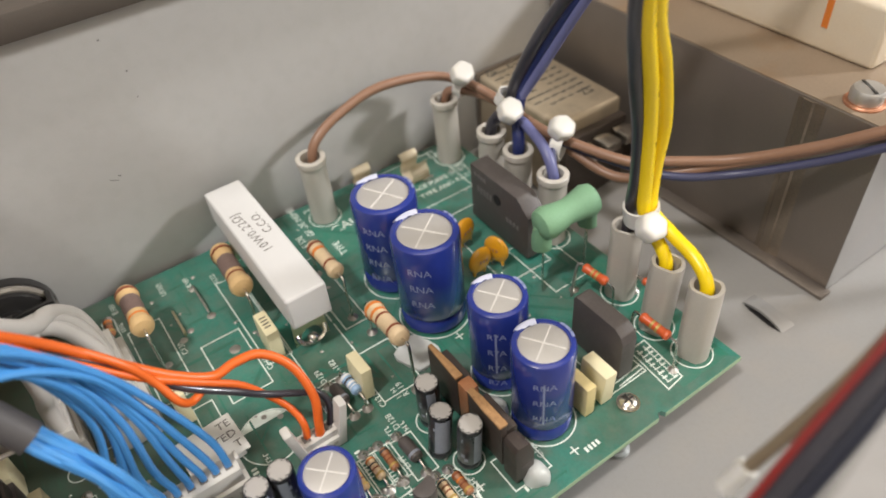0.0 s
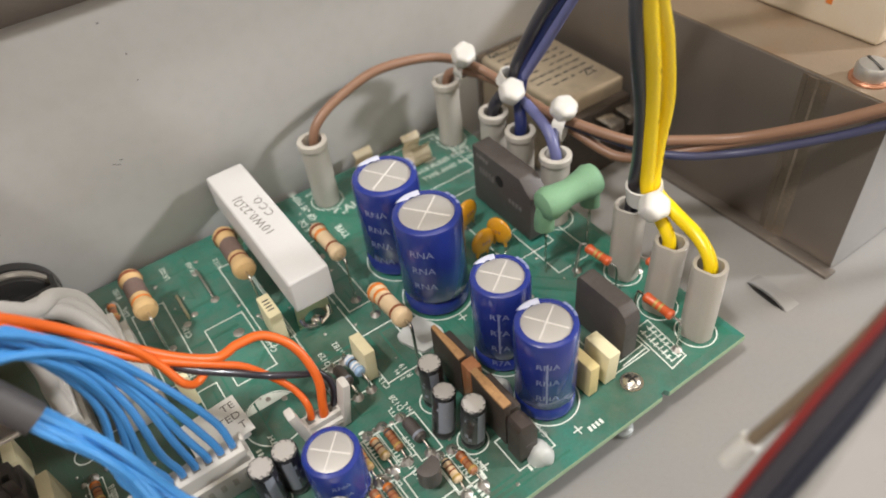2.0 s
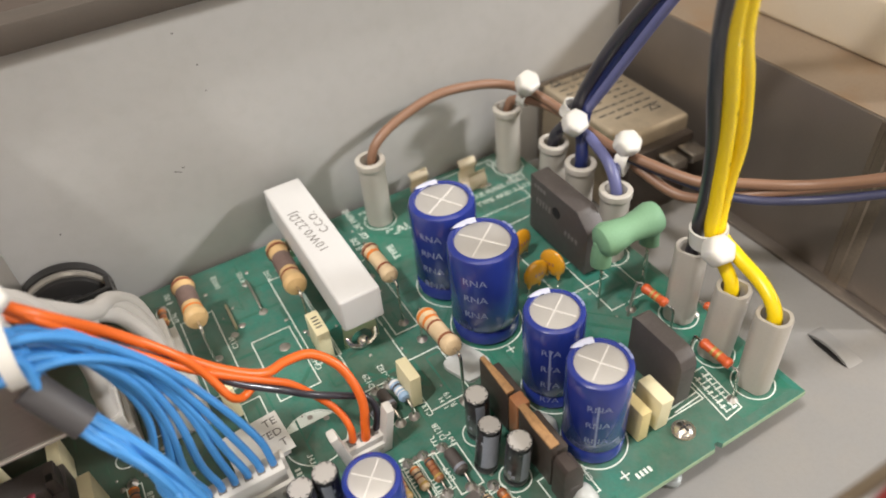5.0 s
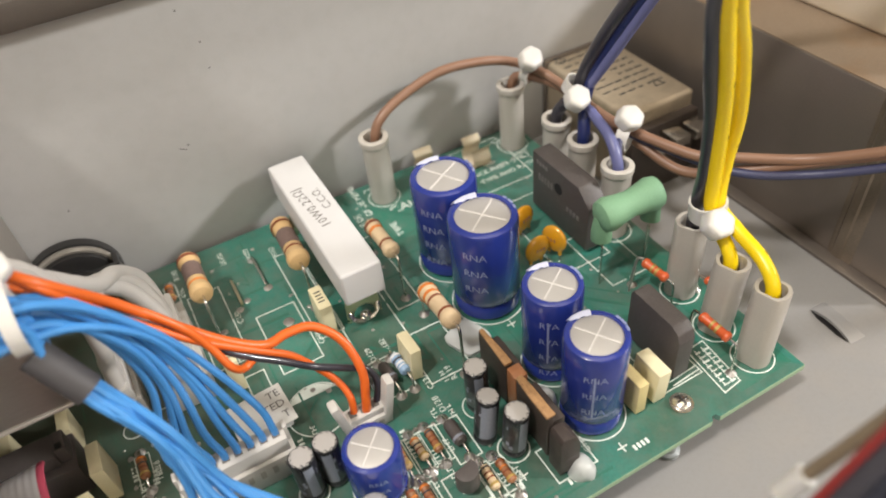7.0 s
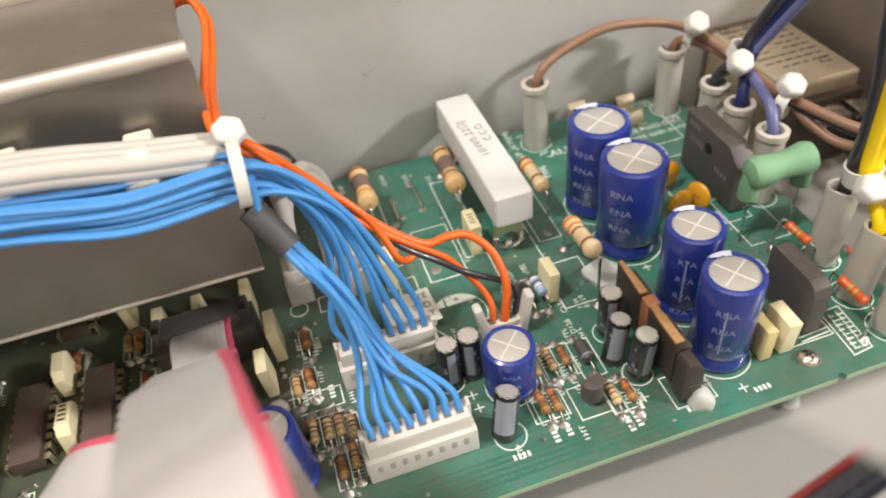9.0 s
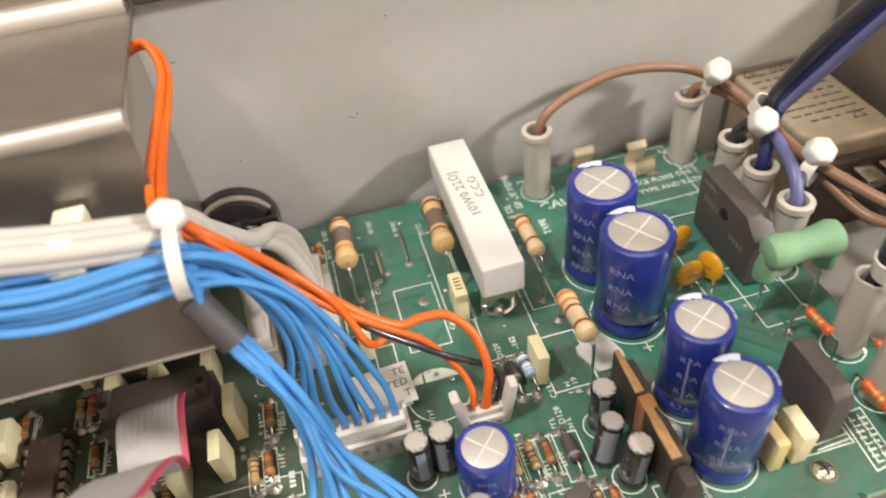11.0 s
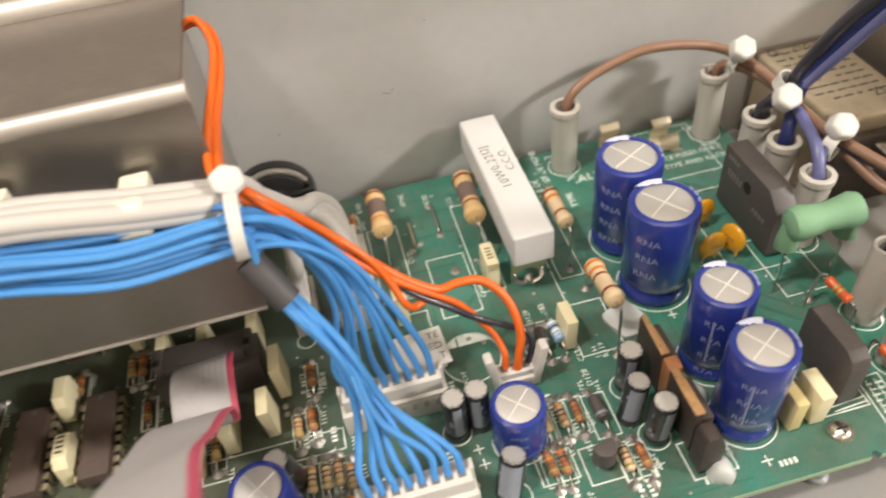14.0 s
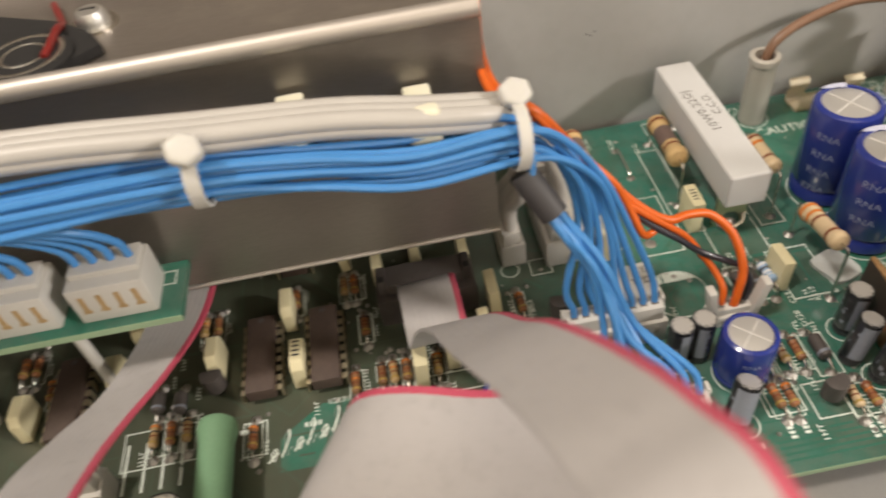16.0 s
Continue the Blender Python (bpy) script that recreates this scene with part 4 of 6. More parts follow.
for a, b, r in (((-7.98, 4.7, 0.25), (-7.95, 4.2, 0.25), 0.13), ((-7.66, 4.75, 0.25), (-7.62, 4.2, 0.25), 0.13), ((-7.14, 2.72, 0.2), (-7.12, 2.15, 0.2), 0.14), ((-20.8, 4.4, 0.2), (-20.8, 3.9, 0.2), 0.14), ((-21.3, 4.5, 0.2), (-21.3, 4.0, 0.2), 0.14)):
    axial("diode", a, b, r, "epoxy", [(0.8, "grey_stripe", 0.06)], DI, "black diodes", lead=0.03, waist=False)
# wire links
for x, y0, y1 in ((-9.02, 9.95, 8.8), (-9.75, 9.4, 8.55)):
    lk = thing("wire_link", x, (y0 + y1) / 2, 0, "short tinned wire link soldered to the circuit board", "wire link", group="wire links")
    bm = bmesh.new()
    h = (y0 - y1) / 2
    tube(bm, [(0, h, 0), (0, h - 0.04, 0.12), (0, 0, 0.14), (0, -h + 0.04, 0.12), (0, -h, 0)], 0.035, 8, 5)
    part("link", bm, "tin" if x > -9.5 else "brass", lk)


def film_cap(x, y, rz, size, label="cream box film capacitor standing on the circuit board", printed=False, mat="beige", cut=0.0):
    t = thing("film_capacitor", x, y, 0, label, "capacitor", rz, "cream film capacitors", tilt=(rng.uniform(-4, 4), rng.uniform(-4, 4)))
    bm = bmesh.new()
    L, w, h = size
    if cut > 0:
        prism(bm, [(-L / 2, 0.06), (L / 2, 0.06), (L / 2, h - cut), (L / 2 - cut * 0.7, h), (-L / 2 + cut * 0.7, h), (-L / 2, h - cut)], -w / 2, w / 2, m=cmat(0, 0, 0, 90, 0, 0), bevel=0.02)
    else:
        box(bm, (0, 0, h / 2 + 0.04), (L, w, h), 0.03)
    case = part("case", bm, mat, t)
    for s in (-1, 1):
        bm = bmesh.new()
        rod(bm, (s * L * 0.32, 0, -0.05), (s * L * 0.32, 0, 0.12), 0.03, 8)
        part("lead", bm, "tin", t)
    if printed:
        bm = bmesh.new()
        for k in range(4):
            box(bm, (-0.2 * L + 0.14 * L * k, 0, h + 0.042), (0.05 * L, w * 0.5, 0.004))
        part("print_bars", bm, "ink", case, "small illegible black marks")
    return t


for x, y, rz, s, pr, cut in ((-7.1, 4.45, 90, (0.7, 0.26, 0.85), False, 0), (-8.2, 6.75, 90, (0.75, 0.3, 0.95), True, 0), (-10.55, 6.3, 90, (0.7, 0.3, 0.9), True, 0),
                             (-3.66, 1.22, 90, (0.64, 0.25, 0.86), False, 0), (-3.15, 1.28, 90, (0.72, 0.32, 0.88), False, 0),
                             (-13.99, 6.55, 90, (0.75, 0.25, 0.9), False, 0), (-13.5, 5.2, 90, (0.8, 0.26, 0.95), False, 0), (-13.82, 4.25, 90, (0.7, 0.25, 0.9), False, 0),
                             (-14.7, 4.1, 90, (0.7, 0.28, 0.85), False, 0)):
    film_cap(x, y, rz, s, printed=pr, cut=cut, mat="yellowed" if -4 < x < -3.5 else "beige")
for x, y, rz, s, pr, cut in ((-15.45, 3.75, 90, (0.75, 0.3, 0.9), False, 0), (-15.1, 6.62, 90, (0.62, 0.25, 0.85), False, 0),
                             (-16.09, 6.69, 90, (0.62, 0.25, 0.85), False, 0.14), (-16.9, 7.6, 90, (0.6, 0.25, 0.85), False, 0),
                             (-18.32, 6.1, 90, (0.85, 0.26, 0.85), False, 0.2), (-19.95, 5.0, 90, (0.85, 0.26, 0.85), False, 0.2), (-18.1, 4.45, 90, (0.9, 0.3, 0.85), True, 0.2),
                             (-22.2, 5.1, 90, (0.8, 0.26, 0.85), False, 0.2), (-24.2, 4.4, 90, (0.85, 0.26, 0.85), False, 0.2), (-21.8, 6.2, 90, (0.6, 0.26, 0.8), False, 0.15)):
    film_cap(x, y, rz, s, printed=pr, cut=cut, label="cream film capacitor with angled corners on the circuit board" if cut else "cream box film capacitor standing on the circuit board")


def dip(x, y, n, label="dark brown-black dual in-line chip with tinned legs"):
    """A dual in-line chip with n legs a side, its length along y."""
    t = thing("integrated_circuit", x, y, 0, label, "chip", group="dual in-line chips")
    L = 0.254 * n + 0.06
    bm = bmesh.new()
    vs = box(bm, (0, 0, 0.33), (0.64, L, 0.34), 0.03)
    part("body", bm, "ic", t)
    bm = bmesh.new()
    bmesh.ops.create_cone(bm, cap_ends=True, segments=14, radius1=0.07, radius2=0.07, depth=0.01, matrix=Matrix.Translation((0, L / 2 - 0.12, 0.502)))
    part("notch", bm, "epoxy", t)
    for s in (-1, 1):
        for k in range(n):
            bm = bmesh.new()
            yy = -L / 2 + 0.157 + 0.254 * k
            box(bm, (s * 0.375, yy, 0.31), (0.15, 0.14, 0.03))
            box(bm, (s * 0.435, yy, 0.18), (0.035, 0.14, 0.28))
            box(bm, (s * 0.435, yy, 0.03), (0.035, 0.06, 0.2))
            part("leg", bm, "leg_tin", t)
    return t


dip(-18.95, 4.88, 8)
dip(-17.5, 4.85, 8)
dip(-23.3, 4.7, 8)
dip(-18.2, 8.4, 8)
dip(-21.2, 8.0, 8)
# socket shadowed chip row under the housing
for x in (-15.4, -16.4):
    dip(x, 8.9, 7)

# bridge rectifier, square, with a hole
br = thing("bridge_rectifier", -1.45, 6.4, 0, "large black square bridge rectifier with a centre hole, standing on edge", "rectifier", rz=0)
bm = bmesh.new()
W, Hh, th = 2.35, 1.85, 0.55
vs = prism(bm, [(-W / 2, 0.12), (W / 2, 0.12), (W / 2, Hh), (-W / 2 + 0.45, Hh), (-W / 2, Hh - 0.4)], -th / 2, th / 2, bevel=0.03)
bmesh.ops.transform(bm, matrix=cmat(0, 0, 0, 90, 0, 90), verts=bm.verts)
br_case = part("case", bm, "epoxy", br)
bm = bmesh.new()
rod(bm, (-0.283, 0.05, 1.3), (-0.27, 0.05, 1.3), 0.16, 20)
part("hole", bm, "matt_black", br_case)
bm = bmesh.new()
for k in range(5):
    box(bm, (-0.279, 0.85 - 0.13 * k, 1.2), (0.006, 0.06, 0.2))
for k in range(4):
    box(bm, (-0.279, 0.95 - 0.13 * k, 1.62), (0.006, 0.07, 0.12))
for k in range(4):
    box(bm, (-0.279, -0.35 - 0.14 * k, 0.92), (0.006, 0.08, 0.14))
part("print_bars", bm, "grey_print", br_case, "faint grey illegible markings")
for k in range(4):
    bm = bmesh.new()
    box(bm, (0, -0.85 + 0.56 * k, 0.04), (0.09, 0.09, 0.2))
    part("leg", bm, "tin", br)
# second rectifier, rounded
b2 = thing("bridge_rectifier", -2.4, 1.88, 0, "black rounded in-line rectifier standing on the circuit board", "rectifier", rz=0)
bm = bmesh.new()
prism(bm, [(-0.74, 0.1), (0.76, 0.1), (0.76, 1.46), (0.68, 1.55), (-0.46, 1.55), (-0.66, 1.42), (-0.74, 1.22)], -0.21, 0.21, bevel=0.04)
bmesh.ops.transform(bm, matrix=cmat(0, 0, 0, 90, 0, 90), verts=bm.verts)
part("case", bm, "epoxy", b2)
for k in range(4):
    bm = bmesh.new()
    box(bm, (0, -0.57 + 0.38 * k, 0.05), (0.06, 0.08, 0.14))
    part("leg", bm, "tin", b2)

# amber disc capacitors
for x, y, rz in ((-2.55, 6.72, 14), (-3.0, 5.6, 6), (-2.42, 5.6, -72)):
    t = thing("disc_capacitor", x, y, 0, "amber lacquered disc capacitor standing on two leads", "capacitor", rz, "amber disc capacitors", tilt=(rng.uniform(-10, 4), rng.uniform(-8, 8)))
    bm = bmesh.new()
    bmesh.ops.create_uvsphere(bm, u_segments=20, v_segments=12, radius=0.37, matrix=Matrix.Translation((0, 0, 0.55)) @ Matrix.Diagonal((1, 0.36, 1, 1)))
    for s in (-1, 1):
        rod(bm, (s * 0.16, 0, 0.36), (s * 0.17, 0, 0.12), 0.085, 10, 0.035)
    part("disc", bm, "amber", t)
    bm = bmesh.new()
    for k in range(3):
        box(bm, (-0.1 + 0.1 * k, -0.132, 0.58), (0.05, 0.01, 0.09))
    part("print_bars", bm, "brown_body", t)
    for s in (-1, 1):
        bm = bmesh.new()
        rod(bm, (s * 0.17, 0, 0.15), (s * 0.17, 0, -0.04), 0.03, 8)
        part("lead", bm, "tin", t)

# green vitreous power resistor on two flat tags
gv = thing("wirewound_resistor", -1.35, 4.3, 0, "pale green vitreous wirewound resistor raised on flat metal tags", "resistor")
bm = bmesh.new()
a, b = Vector((-0.78, 0.06, 2.05)), Vector((0.78, -0.06, 2.2))
d = (b - a)
lathe(bm, [(0, -0.06), (0.22, -0.04), (0.36, 0.05), (0.41, 0.22), (0.36, 0.46), (0.31, d.length * 0.5), (0.36, d.length - 0.46), (0.41, d.length - 0.22), (0.36, d.length - 0.05), (0.2, d.length + 0.02), (0, d.length + 0.04)], 24, Matrix.Translation(a) @ d.to_track_quat("Z", "Y").to_matrix().to_4x4())
for q, s in ((a, 1), (b, -1)):
    u = d.normalized() * 0.14 * s
    tube(bm, [q + u + Vector((0, 0, -0.1)), q + u + Vector((-0.04, 0.02 * s, -0.45)), q + u + Vector((-0.02, 0.03 * s, -0.75))], 0.24, 12, 5, squash=0.7)
part("body", bm, "green_vit", gv)
for q, s in ((a, 1), (b, -1)):
    bm = bmesh.new()
    u = d.normalized() * 0.14 * s
    x, y = q.x + u.x, q.y + u.y
    turn = Matrix.Rotation(radians(-38), 4, "Z")
    for k in (-1, 1):
        box(bm, Vector((x, y, 0.62)) + turn @ Vector((0, 0.12 * k, 0)), (0.035, 0.11, 1.2), m=turn)
    for z, h in ((1.1, 0.3), (0.72, 0.1), (0.2, 0.36)):
        box(bm, (x, y, z), (0.033, 0.3, h), m=turn)
    part("tag", bm, "tin", gv)
ln = thing("bare_lead", -1.55, 3.55, 0, "dark bare wire lead standing on the board", "wire lead")
bm = bmesh.new()
tube(bm, [(-0.1, 0.12, 0), (-0.06, 0.12, 0.5), (0.02, 0.1, 1.0), (0.12, 0.02, 1.05)], 0.03, 8, 6)
part("lead", bm, "solder", ln)

# heat-sinked transistors in a row
for k, (y0, y1) in enumerate(((3.45, 2.42), (2.06, 1.0))):
    t = thing("power_transistor", -5.72, (y0 + y1) / 2, 0, "dark power transistor on a tan-edged plate, with legs in the board", "transistor", rz=0, group="plate transistors")
    L = y0 - y1
    bm = bmesh.new()
    box(bm, (-0.1, 0, 0.86), (0.13, L, 1.28), 0.02)
    part("plate", bm, "dark_brown", t)
    bm = bmesh.new()
    wa, wb = (0.05, 0.09) if k == 0 else (0.075, 0.1)
    prism(bm, [(-0.1 - wb, -L / 2), (-0.1 + wb, -L / 2), (-0.1 + wb * 0.9, -L * 0.15), (-0.1 + wa * 1.2, L * 0.2), (-0.1 + wa, L / 2), (-0.1 - wa, L / 2), (-0.1 - wa * 1.3, L * 0.1)], 1.49, 1.55, bevel=0.012)
    part("plate_edge", bm, "phenolic", t)
    bm = bmesh.new()
    box(bm, (0.12, 0, 0.72), (0.3, L * 0.9, 0.95), 0.05)
    part("body", bm, "dark_brown", t)
    for j in (-1, 0, 1):
        bm = bmesh.new()
        box(bm, (0.1, 0.25 * j, 0.13), (0.05, 0.09, 0.34))
        part("leg", bm, "tin", t)
jn = thing("clamp_bar", -5.74, 2.24, 0, "dark brown clamp between the two plates", "clamp")
bm = bmesh.new()
box(bm, (0, 0, 0.73), (0.3, 0.34, 1.46), 0.06)
part("bar", bm, "brown_body", jn)
en = thing("power_transistor", -5.62, 0.78, 0, "dark brown transistor body at the end of the plate row", "transistor")
bm = bmesh.new()
prism(bm, [(-0.26, 0.08), (0.2, 0.08), (0.2, 0.85), (0.14, 1.08), (0.02, 1.24), (-0.2, 1.26), (-0.26, 1.15)], -0.2, 0.2, m=cmat(0, 0, 0, 90, 0, 0), bevel=0.05)
part("body", bm, "dark_brown", en)
bm = bmesh.new()
box(bm, (-0.02, -0.205, 0.55), (0.2, 0.012, 0.05))
part("score", bm, "epoxy", en)
for j in (-1, 1):
    bm = bmesh.new()
    box(bm, (0.13 * j, -0.05, 0.04), (0.07, 0.05, 0.16))
    part("leg", bm, "tin", en)
for x, y, r, zz, lab in ((-5.42, 0.5, 0.27, 0.34, "blob of milky hot glue on the board beside the transistor"), (-5.6, 4.5, 0.52, 0.09, "flat pool of milky glue on the board under a resistor"), (-5.15, 2.2, 0.3, 0.35, "blob of milky hot glue between capacitor and transistor")):
    g = thing("glue_blob", x, y, 0, lab, "glue", rz=18 if r > 0.5 else 0)
    bm = bmesh.new()
    if r > 0.5:
        edge = []
        for k in range(28):
            c, q = math.cos(2 * math.pi * k / 28), math.sin(2 * math.pi * k / 28)
            e = 1 + 0.1 * noise.noise(Vector((c * 2, q * 2, 1.3)))
            edge.append((0.42 * e * math.copysign(abs(c) ** 0.5, c), 0.46 * e * math.copysign(abs(q) ** 0.5, q)))
        prism(bm, edge, 0.0, 0.11, bevel=0.04)
    else:
        bmesh.ops.create_icosphere(bm, subdivisions=3, radius=r, matrix=Matrix.Diagonal((1, 1.05, zz / r * 1.2, 1)))
        for v in bm.verts:
            v.co += v.co.normalized() * 0.07 * noise.noise(v.co * 4 + Vector((x, y, 0)))
            v.co.z = max(v.co.z, -0.01)
    part("blob", bm, "glue", g)
# small transistors
for x, y, rz in ((-7.47, 1.35, 20), (-12.1, 4.6, 0), (-16.6, 8.0, 0), (-20.0, 4.4, 10)):
    t = thing("small_transistor", x, y, 0, "small black half-round transistor on the circuit board", "transistor", rz, "small transistors")
    bm = bmesh.new()
    prism(bm, [(0.24 * math.cos(radians(a)), 0.24 * math.sin(radians(a))) for a in range(-215, 36, 18)], 0.2, 0.68, bevel=0.025)
    part("body", bm, "epoxy", t)
    for j in (-1, 0, 1):
        bm = bmesh.new()
        rod(bm, (0.13 * j, 0, -0.03), (0.13 * j, 0, 0.22), 0.03, 8)
        part("leg", bm, "tin", t)
# fuse clips
for x, y, rz in ((-3.4, 10.45, 0), (-1.95, 10.15, 0)):
    t = thing("fuse_clip", x, y, 0, "bent tinned metal fuse clip on the circuit board", "fuse clip", rz, "fuse clips")
    for s in (-1, 1):
        bm = bmesh.new()
        sec = [(0.14, 0.02), (0.3, 0.04), (0.34, 0.3), (0.22, 0.52), (0.3, 0.66), (0.38, 0.72)]
        pts = smooth_path([(0, s * yy, zz) for yy, zz in sec], 4)
        rows = [(bm.verts.new((-0.29, q.y, q.z)), bm.verts.new((0.29, q.y, q.z))) for q in pts]
        for p, q in zip(rows, rows[1:]):
            bm.faces.new((p[0], p[1], q[1], q[0]))
        bmesh.ops.solidify(bm, geom=bm.faces[:], thickness=0.03)
        part("spring_leaf", bm, "clip_metal", t)
    bm = bmesh.new()
    box(bm, (0, 0, 0.03), (0.58, 0.34, 0.04))
    part("base", bm, "clip_metal", t)
    bm = bmesh.new()
    box(bm, (0.16, -0.46, 0.12), (0.36, 0.09, 0.1), 0.02)
    part("solder_tab", bm, "tin", t, "bright tinned solder tab")
# paper label on a low module
lb = thing("warning_label", -10.35, 4.9, 0, "small white square paper label partly hidden by blue wires", "label", rz=4)
bm = bmesh.new()
box(bm, (0, 0, 0.17), (0.95, 0.8, 0.32), 0.03)
part("module", bm, "paper", lb)
bm = bmesh.new()
box(bm, (-0.05, 0, 0.35), (1.25, 1.05, 0.02), m=Matrix.Rotation(radians(2), 4, "X"))
part("paper", bm, "paper", lb)
for k, txt in enumerate(("TE", "TED", "T")):
    lettering(txt, 0.27, cmat(0.5, 0.3 - 0.3 * k, 0.366 + 0.008 * (1 - k)), "grey_ink", lb, align="RIGHT")

# printed outlines and small reference marks round the little parts
bm = bmesh.new()
for x, y in spots:
    outline_box(x - 0.15, y - 0.42, x + 0.15, y + 0.42, 0.022)
for x, y in [(a + 0.24, b + rng.uniform(-0.3, 0.3)) for a, b in spots] + [(rng.uniform(-24, -12.2), rng.uniform(1.2, 6.5)) for _ in range(26)] + [(rng.uniform(-9.8, -6.3), rng.uniform(0.6, 4.2)) for _ in range(10)]:
    for k in range(4):
        box(bm, (x, y - 0.14 + 0.09 * k, 0.011), (0.11, 0.022, 0.004))
        if rng.random() < 0.7:
            box(bm, (x + rng.choice((-0.045, 0.0, 0.045)), y - 0.115 + 0.09 * k, 0.0125), (0.022, 0.06, 0.004))
part("reference_layer", bm, "silk", board, "small illegible white reference marks", smooth=False, kind="stuff")
bm = bmesh.new()
for x, y in [(a + rng.uniform(-0.3, 0.3), b + rng.choice((-0.6, 0.6)) + rng.uniform(-0.15, 0.15)) for a, b in spots for _ in range(2)]:
    r = rng.uniform(0.05, 0.09)
    lathe(bm, [(r, 0.0), (r * 0.8, 0.03), (r * 0.35, 0.07), (0, 0.09)], 9, Matrix.Translation((x, y, 0)))
part("solder_layer", bm, "solder", board, "dull little solder cones", kind="stuff")


# ---- insulated terminals along the board edge ----
def terminal(x, y, h, flat, rz):
    t = thing("terminal_sleeve", x, y, 0, "grey nylon sleeve over an upright board terminal" if not flat else "grey flat-sided nylon sleeve over an upright board terminal", "terminal", rz, "terminal sleeves", tilt=(rng.uniform(-1.5, 1.5), rng.uniform(-1.5, 1.5)))
    bm = bmesh.new()
    n, ro, ri = 28, 0.36, 0.27

    def ring(r, z):
        out = []
        for k in range(n):
            a = 2 * math.pi * k / n
            cx, cy = r * math.cos(a), r * math.sin(a)
            if flat:
                cx = max(-r * 0.84, min(r * 0.84, cx))
            out.append(bm.verts.new((cx, cy, z)))
        return out

    prof = [(ro, 0.02), (ro, h * 0.86), (ro * 1.02, h * 0.9), (ro * 1.12, h * 0.92), (ro * 1.12, h - 0.02), (ro * 1.06, h), (ri, h), (ri * 0.96, h - 0.1), (ri * 0.9, h * 0.6), (ri * 0.2, h * 0.58)] if not flat else [(ro, 0.02), (ro * 1.0, h - 0.04), (ro * 0.96, h), (ri, h), (ri * 0.96, h - 0.1), (ri * 0.9, h * 0.6), (ri * 0.2, h * 0.58)]
    rows = [ring(r, z) for r, z in prof]
    for p, q in zip(rows, rows[1:]):
        for k in range(n):
            j = (k + 1) % n
            bm.faces.new((p[k], p[j], q[j], q[k]))
    part("sleeve", bm, "sleeve_dark" if flat else "sleeve", t)
    bm = bmesh.new()
    box(bm, (0, 0, 0.05), (0.5, 0.1, 0.22))
    part("tab", bm, "tin", t, "tinned tab at the foot of the sleeve")
    return t


for x, y, h, flat, rz in ((-4.95, 10.28, 2.12, False, 0), (-0.62, 10.25, 2.12, False, 0), (-0.6, 8.15, 2.1, False, 0), (-0.58, 7.0, 2.08, False, 0), (-0.62, 5.58, 2.1, False, 0),
                          (-0.66, 3.04, 2.15, True, 25), (-0.8, 1.79, 2.1, True, 20), (-0.73, 0.74, 2.12, True, 15)):
    terminal(x, y, h, flat, rz)


# ---- wires ----
def wire(name, pts, r, mat, label, category="wire", group="", seg=10, n=8):
    o = Vector(pts[0])
    t = thing(name, o.x, o.y, o.z, label, category, group=group)
    bm = bmesh.new()
    tube(bm, [Vector(p) - o for p in pts], r, seg, n)
    core = part("insulation", bm, mat, t)
    if mat in ("w_yellow", "w_black") and r > 0.14:
        line = smooth_path([Vector(p) - o for p in pts], 24)
        bm = bmesh.new()
        for i in range(30, len(line) - 1, 5):
            if rng.random() < 0.12:
                d = (line[i + 1] - line[i]).normalized()
                side = Vector((0.35, -0.85, 0.4))
                side = (side - d * side.dot(d)).normalized()
                q = d.to_track_quat("Z", "Y").to_matrix().to_4x4()
                box(bm, line[i] + side * (r - 0.012), (0.035, 0.035, rng.uniform(0.05, 0.12)), m=q)
        part("print_layer", bm, "worn_print" if mat == "w_yellow" else "grey_stripe", core, "faint illegible specks of print", kind="stuff")
    return t


wire("mains_wire", [(-4.93, 10.28, 1.4), (-4.9, 10.28, 2.1), (-4.6, 10.36, 2.5), (-3.9, 10.48, 2.8), (-2.75, 10.5, 3.1), (-1.5, 10.45, 3.0), (-0.6, 10.25, 2.78), (-0.1, 9.6, 2.6), (0.15, 8.6, 2.42), (0.12, 7.3, 2.4), (0.2, 6.3, 2.42), (0.8, 4.6, 2.36), (1.4, 3.95, 2.42), (2.5, 2.85, 2.55), (3.3, 1.45, 3.3), (3.85, 0.4, 4.02), (4.6, -1.2, 5.0)], 0.13, "w_brown", "brown insulated mains wire arching between board terminals", group="brown wires")
wire("mains_wire", [(-0.62, 10.25, 1.4), (-0.6, 10.25, 2.1), (-0.45, 10.1, 2.35), (0.0, 9.4, 2.36), (0.3, 8.4, 2.2), (0.25, 7.2, 2.1), (0.35, 6.2, 2.1), (0.75, 4.9, 1.75), (1.4, 3.95, 2.02), (2.45, 2.95, 2.4), (3.3, 1.6, 3.12), (3.85, 0.5, 3.88), (4.6, -1.1, 4.85)], 0.13, "w_brown", "brown insulated mains wire tied along the terminal row", group="brown wires")
wire("mains_wire", [(-0.62, 5.58, 1.4), (-0.6, 5.6, 2.1), (-0.35, 5.95, 2.4), (0.1, 6.3, 2.38), (0.5, 5.7, 2.2), (1.3, 3.85, 2.12), (2.5, 2.72, 2.2), (3.4, 1.3, 2.95), (3.95, 0.2, 3.7), (4.8, -1.3, 4.6)], 0.105, "w_dull_navy", "dark blue insulated mains wire beside the brown pair", group="blue mains wires")
